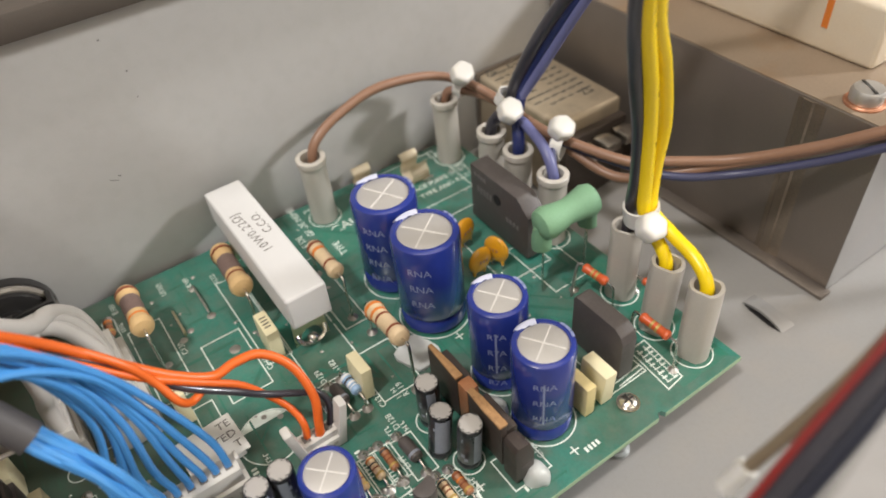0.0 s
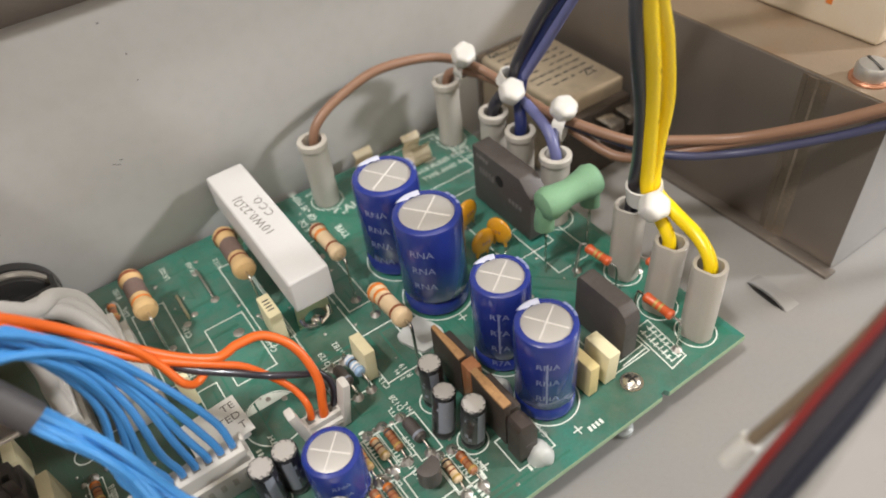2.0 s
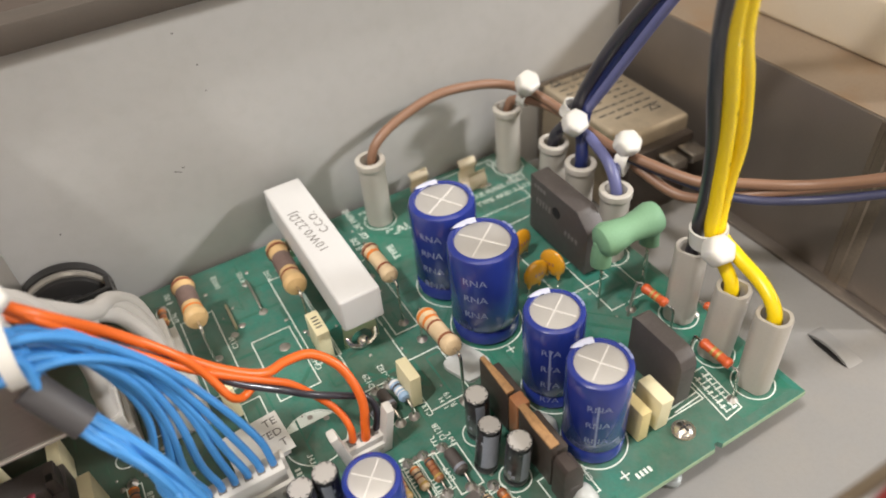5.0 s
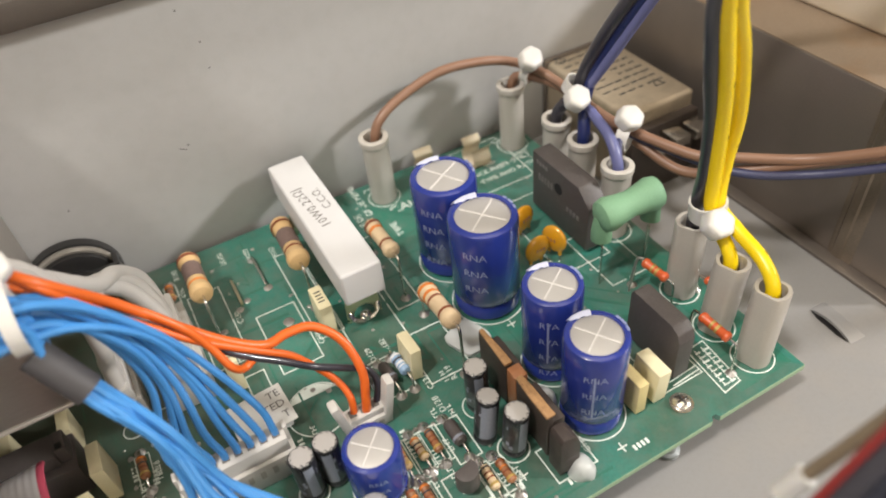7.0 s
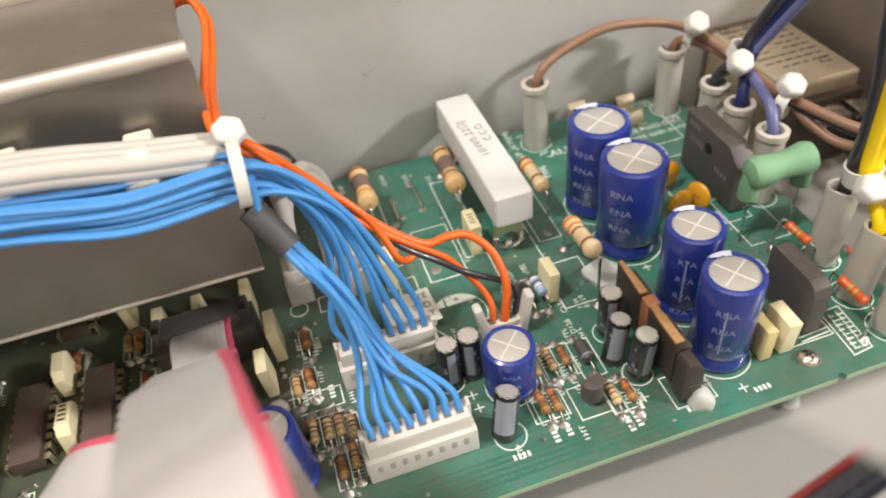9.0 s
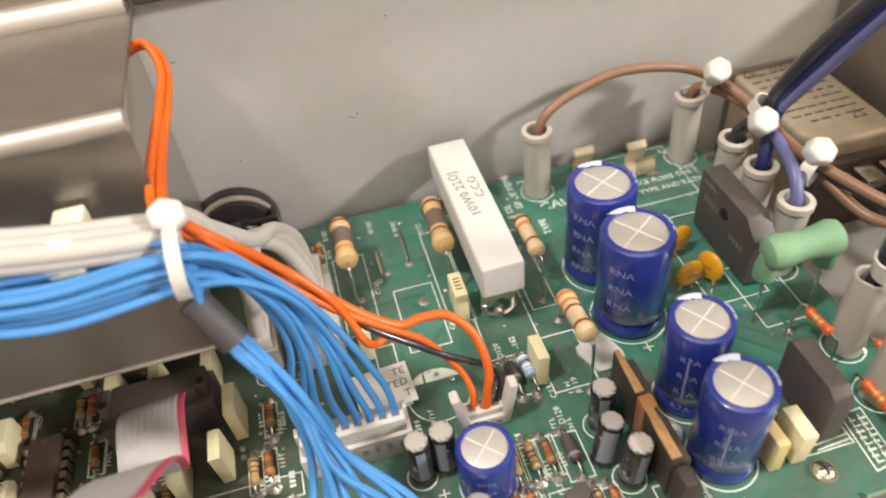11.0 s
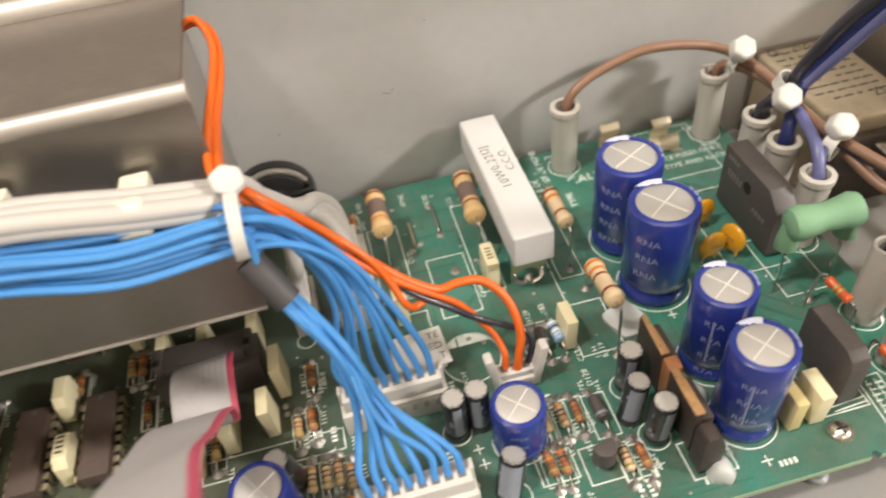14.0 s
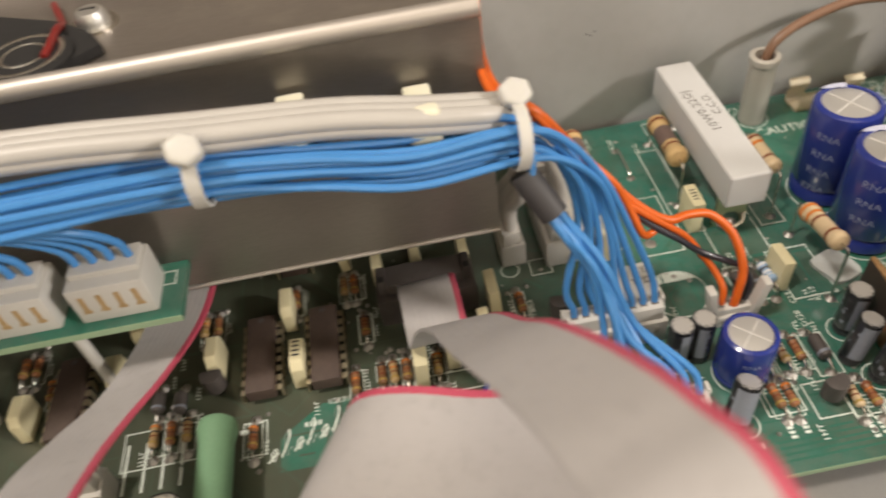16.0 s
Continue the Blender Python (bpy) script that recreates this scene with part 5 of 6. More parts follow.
wire("mains_wire", [(-0.6, 5.55, 1.4), (-0.62, 5.6, 2.1), (-0.5, 6.1, 2.55), (-0.3, 7.0, 2.65), (-0.22, 7.6, 2.8), (0.2, 7.0, 4.2), (0.7, 5.9, 6.4), (1.6, 4.0, 9.8), (2.2, 2.9, 12.0)], 0.14, "w_slate", "slate blue insulated wire rising from the terminals", group="blue mains wires")
wire("mains_wire", [(-0.6, 8.15, 1.3), (-0.58, 8.15, 2.1), (-0.45, 8.0, 2.5), (-0.3, 7.75, 2.85), (-0.12, 7.5, 3.85), (0.25, 6.55, 5.8), (1.4, 4.5, 9.2), (2.0, 3.2, 11.8)], 0.165, "w_black", "black insulated wire rising from the terminal row", group="rising wires")
wire("mains_wire", [(-0.58, 7.0, 1.3), (-0.57, 7.0, 2.1), (-0.42, 7.2, 2.5), (-0.18, 7.5, 2.85), (0.06, 7.35, 3.85), (0.5, 6.35, 5.9), (1.65, 4.3, 9.3), (2.3, 3.0, 11.9)], 0.165, "w_navy", "navy blue insulated wire rising from the terminal row", group="rising wires")
wire("secondary_wire", [(-0.66, 3.04, 1.3), (-0.66, 3.04, 2.15), (-0.74, 2.98, 2.75), (-0.78, 2.9, 3.6), (-1.05, 2.76, 5.0), (-1.62, 2.52, 6.6), (-2.1, 2.24, 8.0), (-2.7, 1.7, 10.0)], 0.15, "w_black", "black insulated wire rising beside a yellow pair", group="rising wires")
wire("secondary_wire", [(-0.8, 1.79, 1.3), (-0.79, 1.82, 2.1), (-0.72, 2.3, 2.5), (-0.68, 2.65, 2.85), (-0.72, 2.7, 3.7), (-0.95, 2.6, 5.0), (-1.35, 2.4, 6.3), (-1.95, 2.15, 7.9), (-2.55, 1.7, 10.0)], 0.15, "w_yellow", "yellow insulated wire tied to its twin", group="yellow wires")
wire("secondary_wire", [(-0.73, 0.74, 1.3), (-0.71, 0.79, 2.1), (-0.62, 1.25, 2.45), (-0.55, 2.0, 2.62), (-0.52, 2.6, 2.9), (-0.42, 2.75, 3.8), (-0.42, 2.7, 5.0), (-1.05, 2.42, 6.6), (-1.8, 2.1, 8.0), (-2.3, 1.7, 10.0)], 0.15, "w_yellow", "yellow insulated wire tied to its twin", group="yellow wires")


def cable_tie(x, y, z, r, axis, label, mat="nylon", head=(0, 0, 1), hs=0.3, width=0.22):
    """A nylon tie: a strap ring round the axis, with its locking head and a cut tail."""
    t = thing("cable_tie", x, y, z, label, "cable tie", group="cable ties")
    ax = Vector(axis).normalized()
    hd = Vector(head)
    hd = (hd - ax * hd.dot(ax)).normalized()
    sd = ax.cross(hd)
    m = Matrix((sd, hd, ax)).transposed().to_4x4()
    bm = bmesh.new()
    lathe(bm, [(r, -width / 2), (r + 0.05, -width / 2), (r + 0.05, width / 2), (r, width / 2), (r, -width / 2)], 28, m)
    strap = part("strap", bm, mat, t)
    bm = bmesh.new()
    bmesh.ops.create_uvsphere(bm, u_segments=30, v_segments=14, radius=1.0)
    for v in bm.verts:
        a, q = math.atan2(v.co.y, v.co.x), math.hypot(v.co.x, v.co.y)
        side = 1 / max(math.cos((a + 0.2) % (math.pi / 3) - math.pi / 6), 0.87)
        flat = hs * 0.5 * q ** 0.4 * (0.1 + 0.9 * side)
        v.co = (flat * 1.1 * math.cos(a), flat * math.sin(a), hs * 0.33 * math.copysign(abs(v.co.z) ** 0.5, v.co.z))
    face = Vector((0.1, -0.6, 0.8)).to_track_quat("Z", "Y").to_matrix().to_4x4() @ Matrix.Rotation(radians(20 * math.sin(7 * x + 3 * y)), 4, "Z")
    bmesh.ops.transform(bm, matrix=Matrix.Translation(hd * (r + hs * 0.34)) @ face, verts=bm.verts)
    part("head", bm, mat, t)
    if hs > 0.55:
        bm = bmesh.new()
        tail = hd * (r + 0.06) + sd * 0.12
        box(bm, tail + ax * 0.1, (0.16, 0.32, 0.07), 0.02, m=m)
        part("tail", bm, mat, strap)
    return t


cable_tie(-0.32, 9.75, 2.62, 0.3, (0.3, -0.9, -0.25), "white nylon cable tie round two brown wires", head=(-0.2, -0.5, 1), hs=0.6, width=0.24)
cable_tie(-0.3, 7.72, 3.1, 0.3, (0.3, -0.3, 1), "white nylon cable tie round rising blue and black wires", head=(-0.4, -0.9, 0.4), hs=0.6, width=0.3)
cable_tie(-0.02, 6.12, 2.36, 0.3, (0.5, -0.9, -0.1), "white nylon cable tie round brown and blue wires", head=(0.3, -0.2, 1), hs=0.6, width=0.3)
cable_tie(-0.68, 2.72, 2.78, 0.34, (-0.1, 0.1, 1), "white nylon cable tie round two yellow wires and a black one", head=(-0.45, -0.85, 0.35), hs=0.6, width=0.4)

# red and black leads under a white curved sheet in front of the board
for mat, a, r, lab in (("red_wire", 0.15, 0.055, "thin red lead rising in front of the board"), ("w_black", 0.0, 0.13, "black lead rising in front of the board"), ("lead_navy", -0.2, 0.13, "dark blue lead rising in front of the board")):
    run = [(-10.2, -3.9, FLOOR - 0.1), (-9.8, -3.8, 1.2), (-8.4, -3.6, 3.2), (-6.5, -3.55, 4.85), (-5.25, -3.56, 6.2), (-4.0, -3.6, 7.5), (-3.0, -3.6, 8.4), (-1.0, -3.4, 9.2), (3.0, -3.0, 8.4), (8.0, -2.8, 3.0), (9.5, -2.8, FLOOR - 0.1)]
    wire("loose_lead", [(x - 0.36 * a, y + 0.78 * a, z + 0.5 * a if 0 < k < 10 else z + r + 0.1) for k, (x, y, z) in enumerate(run)], r, mat, lab, group="loose leads")
stub = wire("loose_lead", [(-5.5, -3.05, 5.15), (-5.0, -3.25, 6.0), (-4.3, -3.42, 7.0), (-3.1, -3.45, 8.3), (-1.0, -3.25, 9.35), (3.0, -2.85, 8.6), (8.0, -2.6, 3.0), (9.5, -2.6, FLOOR + 0.08)], 0.08, "lead_olive", "olive brown lead with a capped free end", group="loose leads")
bm = bmesh.new()
tube(bm, [(-0.1, 0.04, -0.2), (0, 0, 0), (0.1, -0.04, 0.18)], 0.13, 12, 5)
part("end_cap", bm, "nylon", stub, "white plastic end cap")
sh = thing("plastic_sheet", -7.0, -9.6, FLOOR, "white curved plastic sheet standing in front of the board", "plastic sheet")
bm = bmesh.new()
prof = smooth_path([(0, 0, 0), (0.5, -1.6, 0.45), (1.1, -3.4, 0.2), (1.5, -4.9, -1.6), (1.7, -5.5, -4.5), (1.8, -5.7, -7.5)], 5)
rows = []
for k in range(9):
    x = -9.7 + 5.0 * k / 8
    e = Vector((x, -3.06 + 0.174 * x, 5.755 - 0.3616 * x))
    row = []
    for i, q in enumerate(prof):
        p = e + q
        f = i / (len(prof) - 1)
        p.z = max(FLOOR, p.z * (1 - f ** 4) + FLOOR * f ** 4) + 0.04 * math.sin(1.3 * k + 0.7 * i) * (1 - f)
        row.append(bm.verts.new(p - Vector((-7.0, -9.6, FLOOR))))
    rows.append(row)
for p, q in zip(rows, rows[1:]):
    for k in range(len(prof) - 1):
        bm.faces.new((p[k], p[k + 1], q[k + 1], q[k]))
bmesh.ops.recalc_face_normals(bm, faces=bm.faces[:])
part("sheet", bm, "thin_sheet", sh)

# ---- mains filter at the back wall ----
fl = thing("mains_filter", 2.4, 9.85, FLOOR, "brassy metal mains filter with printed top at the chassis wall", "mains filter")
bm = bmesh.new()
box(bm, (0.0, -0.575, 1.375), (2.4, 3.73, 2.75), 0.16, seg=3)
part("can", bm, "filter_can", fl)
bm = bmesh.new()
box(bm, (0, 1.342, 1.4), (2.5, 0.1, 2.8), 0.03)
part("flange", bm, "dark_steel", fl)
bm = bmesh.new()
box(bm, (0, -2.57, 1.15), (2.3, 0.3, 2.3), 0.04)
part("end_plate", bm, "dark_brown", fl)
for k in (-1, 0, 1):
    bm = bmesh.new()
    box(bm, (0.72 * k, -2.9, 1.95), (0.4, 0.5, 0.07), 0.02)
    box(bm, (0.72 * k, -3.1, 2.02), (0.54, 0.66, 0.28), 0.05)
    part("spade_terminal", bm, "tin", fl, "tinned spade connector")
bm = bmesh.new()
for j in range(9):
    for k in range(6):
        if rng.random() < 0.85:
            w = rng.uniform(0.14, 0.3)
            box(bm, (-0.85 + 0.32 * k, 0.95 - 0.3 * j, 2.753), (w, 0.06, 0.005))
part("print_layer", bm, "ink", fl, "rows of small illegible dark print", kind="stuff")
bm = bmesh.new()
for s in ((-0.85, 1.1), (0.6, -1.6)):
    for a in range(3):
        p = [Vector((s[0] + 0.2 * math.cos(radians(90 + 120 * q)), s[1] + 0.2 * math.sin(radians(90 + 120 * q)), 0)) for q in (a, a + 1)]
        strip(bm, p[0].x, p[0].y, p[1].x, p[1].y, 0.035, 2.753, 0.005)
for k in range(4):
    ring_line(bm, -0.1 + 0.3 * k, 1.05, 0.1, 0.025, 2.7545, seg=16)
part("print_symbol", bm, "ink", fl, "dark printed triangles and rings", kind="stuff")

# ---- steel transformer cover on the right ----
tc = thing("transformer_cover", 4.1, 0.45, FLOOR, "grey-brown folded steel transformer cover with a welded seam", "transformer cover")
bm = bmesh.new()
box(bm, (4.5, 5.38, 2.4), (9.0, 10.76, 4.8), 0.06)
part("shell", bm, "dark_steel", tc)
bm = bmesh.new()
prism(bm, [(-0.012, 1.45), (-0.03, 1.5), (-0.03, 1.72), (-0.07, 1.76), (-0.07, 1.98), (-0.03, 2.02), (-0.03, 2.1), (-0.012, 2.15)], 0.05, 4.76)
part("seam", bm, "weld", tc, "heat tinted seam strip")
bm = bmesh.new()
box(bm, (-0.2, 5.3, 0.06), (0.4, 10.9, 0.1), 0.03)
part("foot_flange", bm, "dark_steel", tc)
# front face of the same cover, coloured pale as if brightly lit
bm = bmesh.new()
box(bm, (4.4, -0.008, 2.4), (8.9, 0.012, 4.7))
part("lit_front", bm, "floor", tc, "pale sheet that paints the lit front face")
bm = bmesh.new()
box(bm, (4.5, 5.38, 4.812), (8.9, 10.66, 0.024), 0.008)
part("top_sheet", bm, "tan_sheet", tc, "tan varnish-stained top sheet")
cb = thing("transformer_bobbin", 8.2, 6.6, 3.824, "cream moulded bobbin block on the steel cover", "transformer bobbin")
bm = bmesh.new()
box(bm, (0, 0, 0.75), (4.4, 9.0, 1.5), 0.12, seg=3)
part("block", bm, "cream", cb)
bm = bmesh.new()
box(bm, (-2.21, -3.1, 0.95), (0.02, 0.16, 0.7))
part("orange_mark", bm, "band_orange", cb, "orange tape strip")
bm = bmesh.new()
box(bm, (-2.215, 1.6, 0.85), (0.03, 0.9, 0.9), 0.01)
part("varnish_patch", bm, "tan_body", cb, "amber varnish patch")
bt = thing("cover_bolt", 4.74, 1.45, 3.824, "slotted steel bolt on a copper washer", "bolt")
bm = bmesh.new()
lathe(bm, [(0, 0), (0.44, 0), (0.45, 0.04), (0.42, 0.08), (0, 0.08)], 28)
part("washer", bm, "copper", bt)
bm = bmesh.new()
lathe(bm, [(0.36, 0.08), (0.37, 0.3), (0.32, 0.38), (0, 0.4)], 28)
part("head", bm, "chrome", bt)
bm = bmesh.new()
box(bm, (0, 0, 0.39), (0.6, 0.06, 0.03), m=Matrix.Rotation(radians(60), 4, "Z"))
part("slot", bm, "rubber", bt)


# ---- connectors ----
def header(x, y, pins, pitch, depth, h, label, name="wire_connector", rz=0.0, group="white connectors"):
    """A white crimp connector in its board header; pins run along x."""
    t = thing(name, x, y, 0, label, "connector", rz, group)
    L = pins * pitch + 0.25
    bm = bmesh.new()
    box(bm, (0, 0, h * 0.32 + 0.01), (L, depth, h * 0.64), 0.03)
    shroud = part("shroud", bm, "conn", t)
    bm = bmesh.new()
    box(bm, (0, 0.02, h * 0.8), (L - 0.16, depth * 0.74, h * 0.4), 0.03)
    plug = part("housing", bm, "conn", t)
    for k in range(pins):
        px = -(pins - 1) * pitch / 2 + k * pitch
        # flat darker patch paints the shade inside the contact window
        bm = bmesh.new()
        box(bm, (px, -depth * 0.5 - 0.004, h * 0.42), (pitch * 0.42, 0.012, h * 0.2), 0.004)
        part("window", bm, "conn_slot", shroud, "flat grey patch painted as a shaded contact window")
        bm = bmesh.new()
        box(bm, (px, depth * 0.06, h + 0.002), (pitch * 0.62, depth * 0.4, 0.012))
        part("cavity", bm, "grey_ink", plug, "dark wire cavity")
    for s in (-1, 1):
        bm = bmesh.new()
        box(bm, (s * (L / 2 - 0.05), depth * 0.2, h * 0.85), (0.08, depth * 0.35, h * 0.4), 0.02)
        part("ear", bm, "conn", t)
    return t


header(-11.17, 3.74, 8, 0.25, 0.58, 1.08, "white eight-way wire connector with blue wires on the circuit board")
header(-11.15, 1.4, 8, 0.25, 0.62, 1.08, "white eight-way connector with a fan of blue wires")
c4 = header(-8.52, 3.72, 3, 0.25, 0.46, 0.5, "white three-way connector with orange and black wires")
for s in (-1, 1):
    bm = bmesh.new()
    box(bm, (s * 0.5, -0.1, 0.64), (0.19, 0.3, 1.22), 0.06, m=Matrix.Rotation(radians(10 * s), 4, "Y"))
    part("latch_finger", bm, "conn", c4)
header(-11.5, 7.4, 5, 0.44, 1.0, 1.3, "white five-way power connector with thick white wires", rz=90)
header(-12.75, 7.1, 3, 0.36, 0.6, 1.05, "white power connector under the housing", rz=90)

# ---- blue wire harness ----
TIE = Vector((-12.95, 4.35, 5.55))
hex_spots = []
for k in range(16):
    a = k * 2.39996
    rr = 0.115 * math.sqrt(k + 0.4)
    hex_spots.append((rr * math.cos(a), rr * math.sin(a)))
BL = "sky blue insulated wire of the tied harness"
for k in range(16):
    u, v = hex_spots[k]
    back = []
    for q, (x, y, z) in enumerate(((-27.0, 3.6, 6.3), (-24.0, 3.9, 6.3), (-21.0, 4.05, 6.25), (-18.3, 4.15, 6.2), (-16.5, 4.2, 5.95), (-14.8, 4.22, 5.62))):
        w = 1.0 + 0.18 * math.sin(q * 1.7 + k)
        back.append((x, y + u * w * 1.05, z + v * w * 0.86))
    tie_pt = (TIE.x, TIE.y + u * 0.9, TIE.z + v)
    if k % 2 == 0:
        i = k // 2
        px = -11.17 - 0.875 + 0.25 * i
        f = i / 7
        out = [(-12.35 + 0.25 * f, 4.35 + u * 0.7 + 0.1 * f, 5.1 + v * 0.6 + 0.05 * f), (-11.95 + 0.6 * f, 4.35 + u * 0.3, 4.1 + 0.15 * f), (-11.85 + 0.98 * f + 0.05 * math.sin(k), 4.3 + 0.1 * math.sin(3 * k), 3.0), (px - 0.12 + 0.04 * math.sin(k), 3.95, 1.8), (px, 3.78, 1.25), (px, 3.76, 0.95)]
    else:
        i = k // 2
        px = -11.15 - 0.875 + 0.25 * i
        f = i / 7
        out = [(-12.78 + 0.1 * u, 4.0 + u * 0.35, 4.8 + v * 0.35), (-12.45 + 0.3 * u, 3.63 + u * 0.3, 4.2 + v * 0.4), (-11.98 + 0.16 * f + 0.25 * u, 3.05 + 0.25 * v, 3.35 + 0.12 * math.sin(k * 2)), (-11.78 + 0.5 * f + 0.08 * math.sin(5 * k), 2.35 + 0.16 * math.sin(k), 2.3), (px - 0.08 + 0.05 * math.sin(7 * k), 1.72, 1.55), (px, 1.47, 1.2), (px, 1.42, 0.95)]
    wire("harness_wire", back + [tie_pt] + out, 0.073, "w_blue", BL, group="blue harness wires", seg=8, n=6)
hs = thing("heat_shrink", -12.95, 4.12, 5.0, "charcoal heat-shrink sleeve round part of the blue harness", "sleeve")
bm = bmesh.new()
a, b = Vector((-12.93, 4.08, 4.95)), Vector((-12.47, 3.63, 4.22))
tube(bm, [(a - a), (b - a) * 0.5, (b - a)], 0.265, 18, 6)
part("sleeve", bm, "shrink", hs)
cable_tie(-12.95, 4.38, 5.6, 0.56, (1, 0.05, -0.1), "white nylon cable tie holding the blue harness at the housing corner", head=(0.1, 0.45, 0.9), hs=0.5, width=0.22)
cable_tie(-18.2, 4.1, 6.35, 0.58, (1, 0.02, -0.05), "white nylon cable tie holding the blue harness", head=(0, -0.5, 0.9), hs=0.5, width=0.24)

# white wires above the blue harness, then looping down to the power connector
for k in range(6):
    dy, dz = 0.2 * (k % 3) - 0.2, 0.16 * (k // 3)
    f = k - 2.5
    run = [(-27, 4.2 + dy, 6.85 + dz), (-23, 4.4 + dy, 7.05 + dz), (-20.5, 4.45 + dy, 6.95 + dz), (-18.2, 4.45 + dy, 6.72 + dz), (-16.0, 4.55 + dy, 6.45 + dz), (-14.5, 4.6 + dy, 6.14 + dz), (-13.3, 4.75 + dy, 5.85 + dz), (-12.8, 5.3 + dy, 5.35 + dz)]
    if k < 3:
        run += [(-12.55 + 0.2 * k, 6.3 + 0.1 * k, 4.2 - 0.15 * k), (-12.15 + 0.15 * k, 7.0 + 0.22 * k, 3.45 - 0.1 * k), (-11.75 + 0.1 * k, 7.35 + 0.3 * k, 2.75 - 0.1 * k), (-11.42, 7.2 + 0.38 * k, 1.9), (-11.4, 7.05 + 0.4 * k, 1.1)]
    else:
        run += [(-12.7 + 0.2 * (k - 3), 5.95, 4.45 - 0.1 * k), (-12.55 + 0.15 * (k - 3), 6.35 + 0.25 * (k - 3), 3.5 + 0.12 * math.sin(k)), (-12.55, 6.3 + 0.32 * (k - 3), 2.5), (-12.72, 6.74 + 0.36 * (k - 3), 1.7), (-12.75, 6.74 + 0.36 * (k - 3), 1.0)]
    wire("white_wire", run, 0.17, "w_white", "white insulated power wire of the harness", group="white wires", n=6)
for x, z in ((-14.5, 5.92), (-16.7, 6.2)):
    t = thing("cable_clip", x, 4.75, z, "cream nylon cable clip pressed into the steel housing", "cable clip", group="cable clips")
    bm = bmesh.new()
    box(bm, (0, -0.28, 0.22), (0.6, 0.34, 0.66), 0.12, seg=3)
    box(bm, (0, 0.35, 0.1), (0.5, 1.1, 0.3), 0.06)
    part("clip", bm, "nylon_old", t)

# orange and black wires
OR = "orange insulated wire twisted with a black one"
wire("signal_wire", [(-14.2, 9.6, 6.3), (-13.55, 9.55, 6.72), (-13.2, 9.4, 6.85), (-12.98, 8.8, 6.6), (-13.04, 8.0, 6.38), (-13.2, 6.9, 6.19), (-13.26, 6.0, 6.12), (-13.22, 5.3, 6.0), (-12.95, 4.85, 5.9), (-12.45, 4.75, 5.45), (-11.71, 5.0, 4.5), (-11.02, 4.75, 3.75), (-10.71, 4.6, 3.14), (-10.54, 4.4, 2.7), (-10.42, 4.4, 2.48), (-10.28, 4.48, 2.36), (-10.05, 4.6, 2.38)], 0.08, "w_orange", OR, group="orange wires")
wire("signal_wire", [(-14.2, 9.7, 6.2), (-13.5, 9.65, 6.65), (-13.1, 9.45, 6.7), (-12.9, 8.9, 6.5), (-12.92, 8.1, 6.3), (-13.1, 6.9, 6.0), (-13.12, 5.9, 5.9), (-13.02, 5.25, 5.9), (-12.78, 4.9, 5.95), (-12.45, 4.65, 5.6), (-11.81, 4.85, 4.42), (-11.0, 4.7, 3.46), (-10.3, 4.62, 2.8), (-9.81, 4.58, 2.38), (-9.42, 4.55, 2.02), (-9.09, 4.45, 1.55), (-8.78, 4.22, 1.1), (-8.68, 3.9, 0.82), (-8.74, 3.75, 0.4)], 0.076, "w_orange", OR, group="orange wires")
wire("signal_wire", [(-12.98, 8.3, 6.3), (-13.14, 6.8, 6.05), (-13.14, 5.7, 5.95), (-12.95, 5.1, 5.95), (-12.5, 4.7, 5.75), (-11.75, 4.95, 4.6), (-11.0, 4.85, 3.6), (-10.4, 4.72, 2.95), (-9.81, 4.66, 2.5), (-9.34, 4.74, 2.46), (-8.84, 4.75, 2.32), (-8.42, 4.45, 1.92), (-8.29, 4.0, 1.33), (-8.42, 3.75, 0.75), (-8.5, 3.68, 0.38)], 0.095, "w_orange", "orange insulated wire looping down to a connector", group="orange wires")
wire("signal_wire", [(-12.45, 4.7, 5.5), (-11.75, 4.9, 4.38), (-10.95, 4.8, 3.5), (-10.4, 4.62, 2.72), (-9.58, 4.45, 2.05), (-9.11, 4.4, 1.62), (-8.5, 4.25, 1.3), (-8.15, 4.15, 1.12), (-8.06, 3.95, 0.8), (-8.24, 3.75, 0.4)], 0.075, "w_black", "black insulated wire twisted with orange wires")

# ---- steel housing with fan ----
ho = thing("steel_housing", -13.2, 12.0, 0.0, "satin steel fan housing with folded edges, fixed to the chassis wall", "housing")
HL = 17.5
bm = bmesh.new()
v = [(0, -6.72, 2.55), (0, -6.08, 7.3), (-HL, -6.08, 7.3), (-HL, -6.72, 2.55)]
f = bm.faces.new([bm.verts.new(q) for q in v])
bmesh.ops.solidify(bm, geom=[f], thickness=0.12)
part("front_panel", bm, "panel_steel", ho)
# bright tone paints the shine along the folds
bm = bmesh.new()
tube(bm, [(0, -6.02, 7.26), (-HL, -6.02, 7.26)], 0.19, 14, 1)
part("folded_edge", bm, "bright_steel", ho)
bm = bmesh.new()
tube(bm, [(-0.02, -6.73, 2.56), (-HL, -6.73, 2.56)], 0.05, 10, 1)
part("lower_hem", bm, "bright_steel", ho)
# top and rear take the shaded tone of the same steel
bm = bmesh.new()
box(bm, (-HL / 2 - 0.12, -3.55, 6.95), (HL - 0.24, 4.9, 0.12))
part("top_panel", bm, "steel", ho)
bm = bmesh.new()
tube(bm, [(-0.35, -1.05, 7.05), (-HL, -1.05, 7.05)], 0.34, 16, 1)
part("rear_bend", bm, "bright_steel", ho)
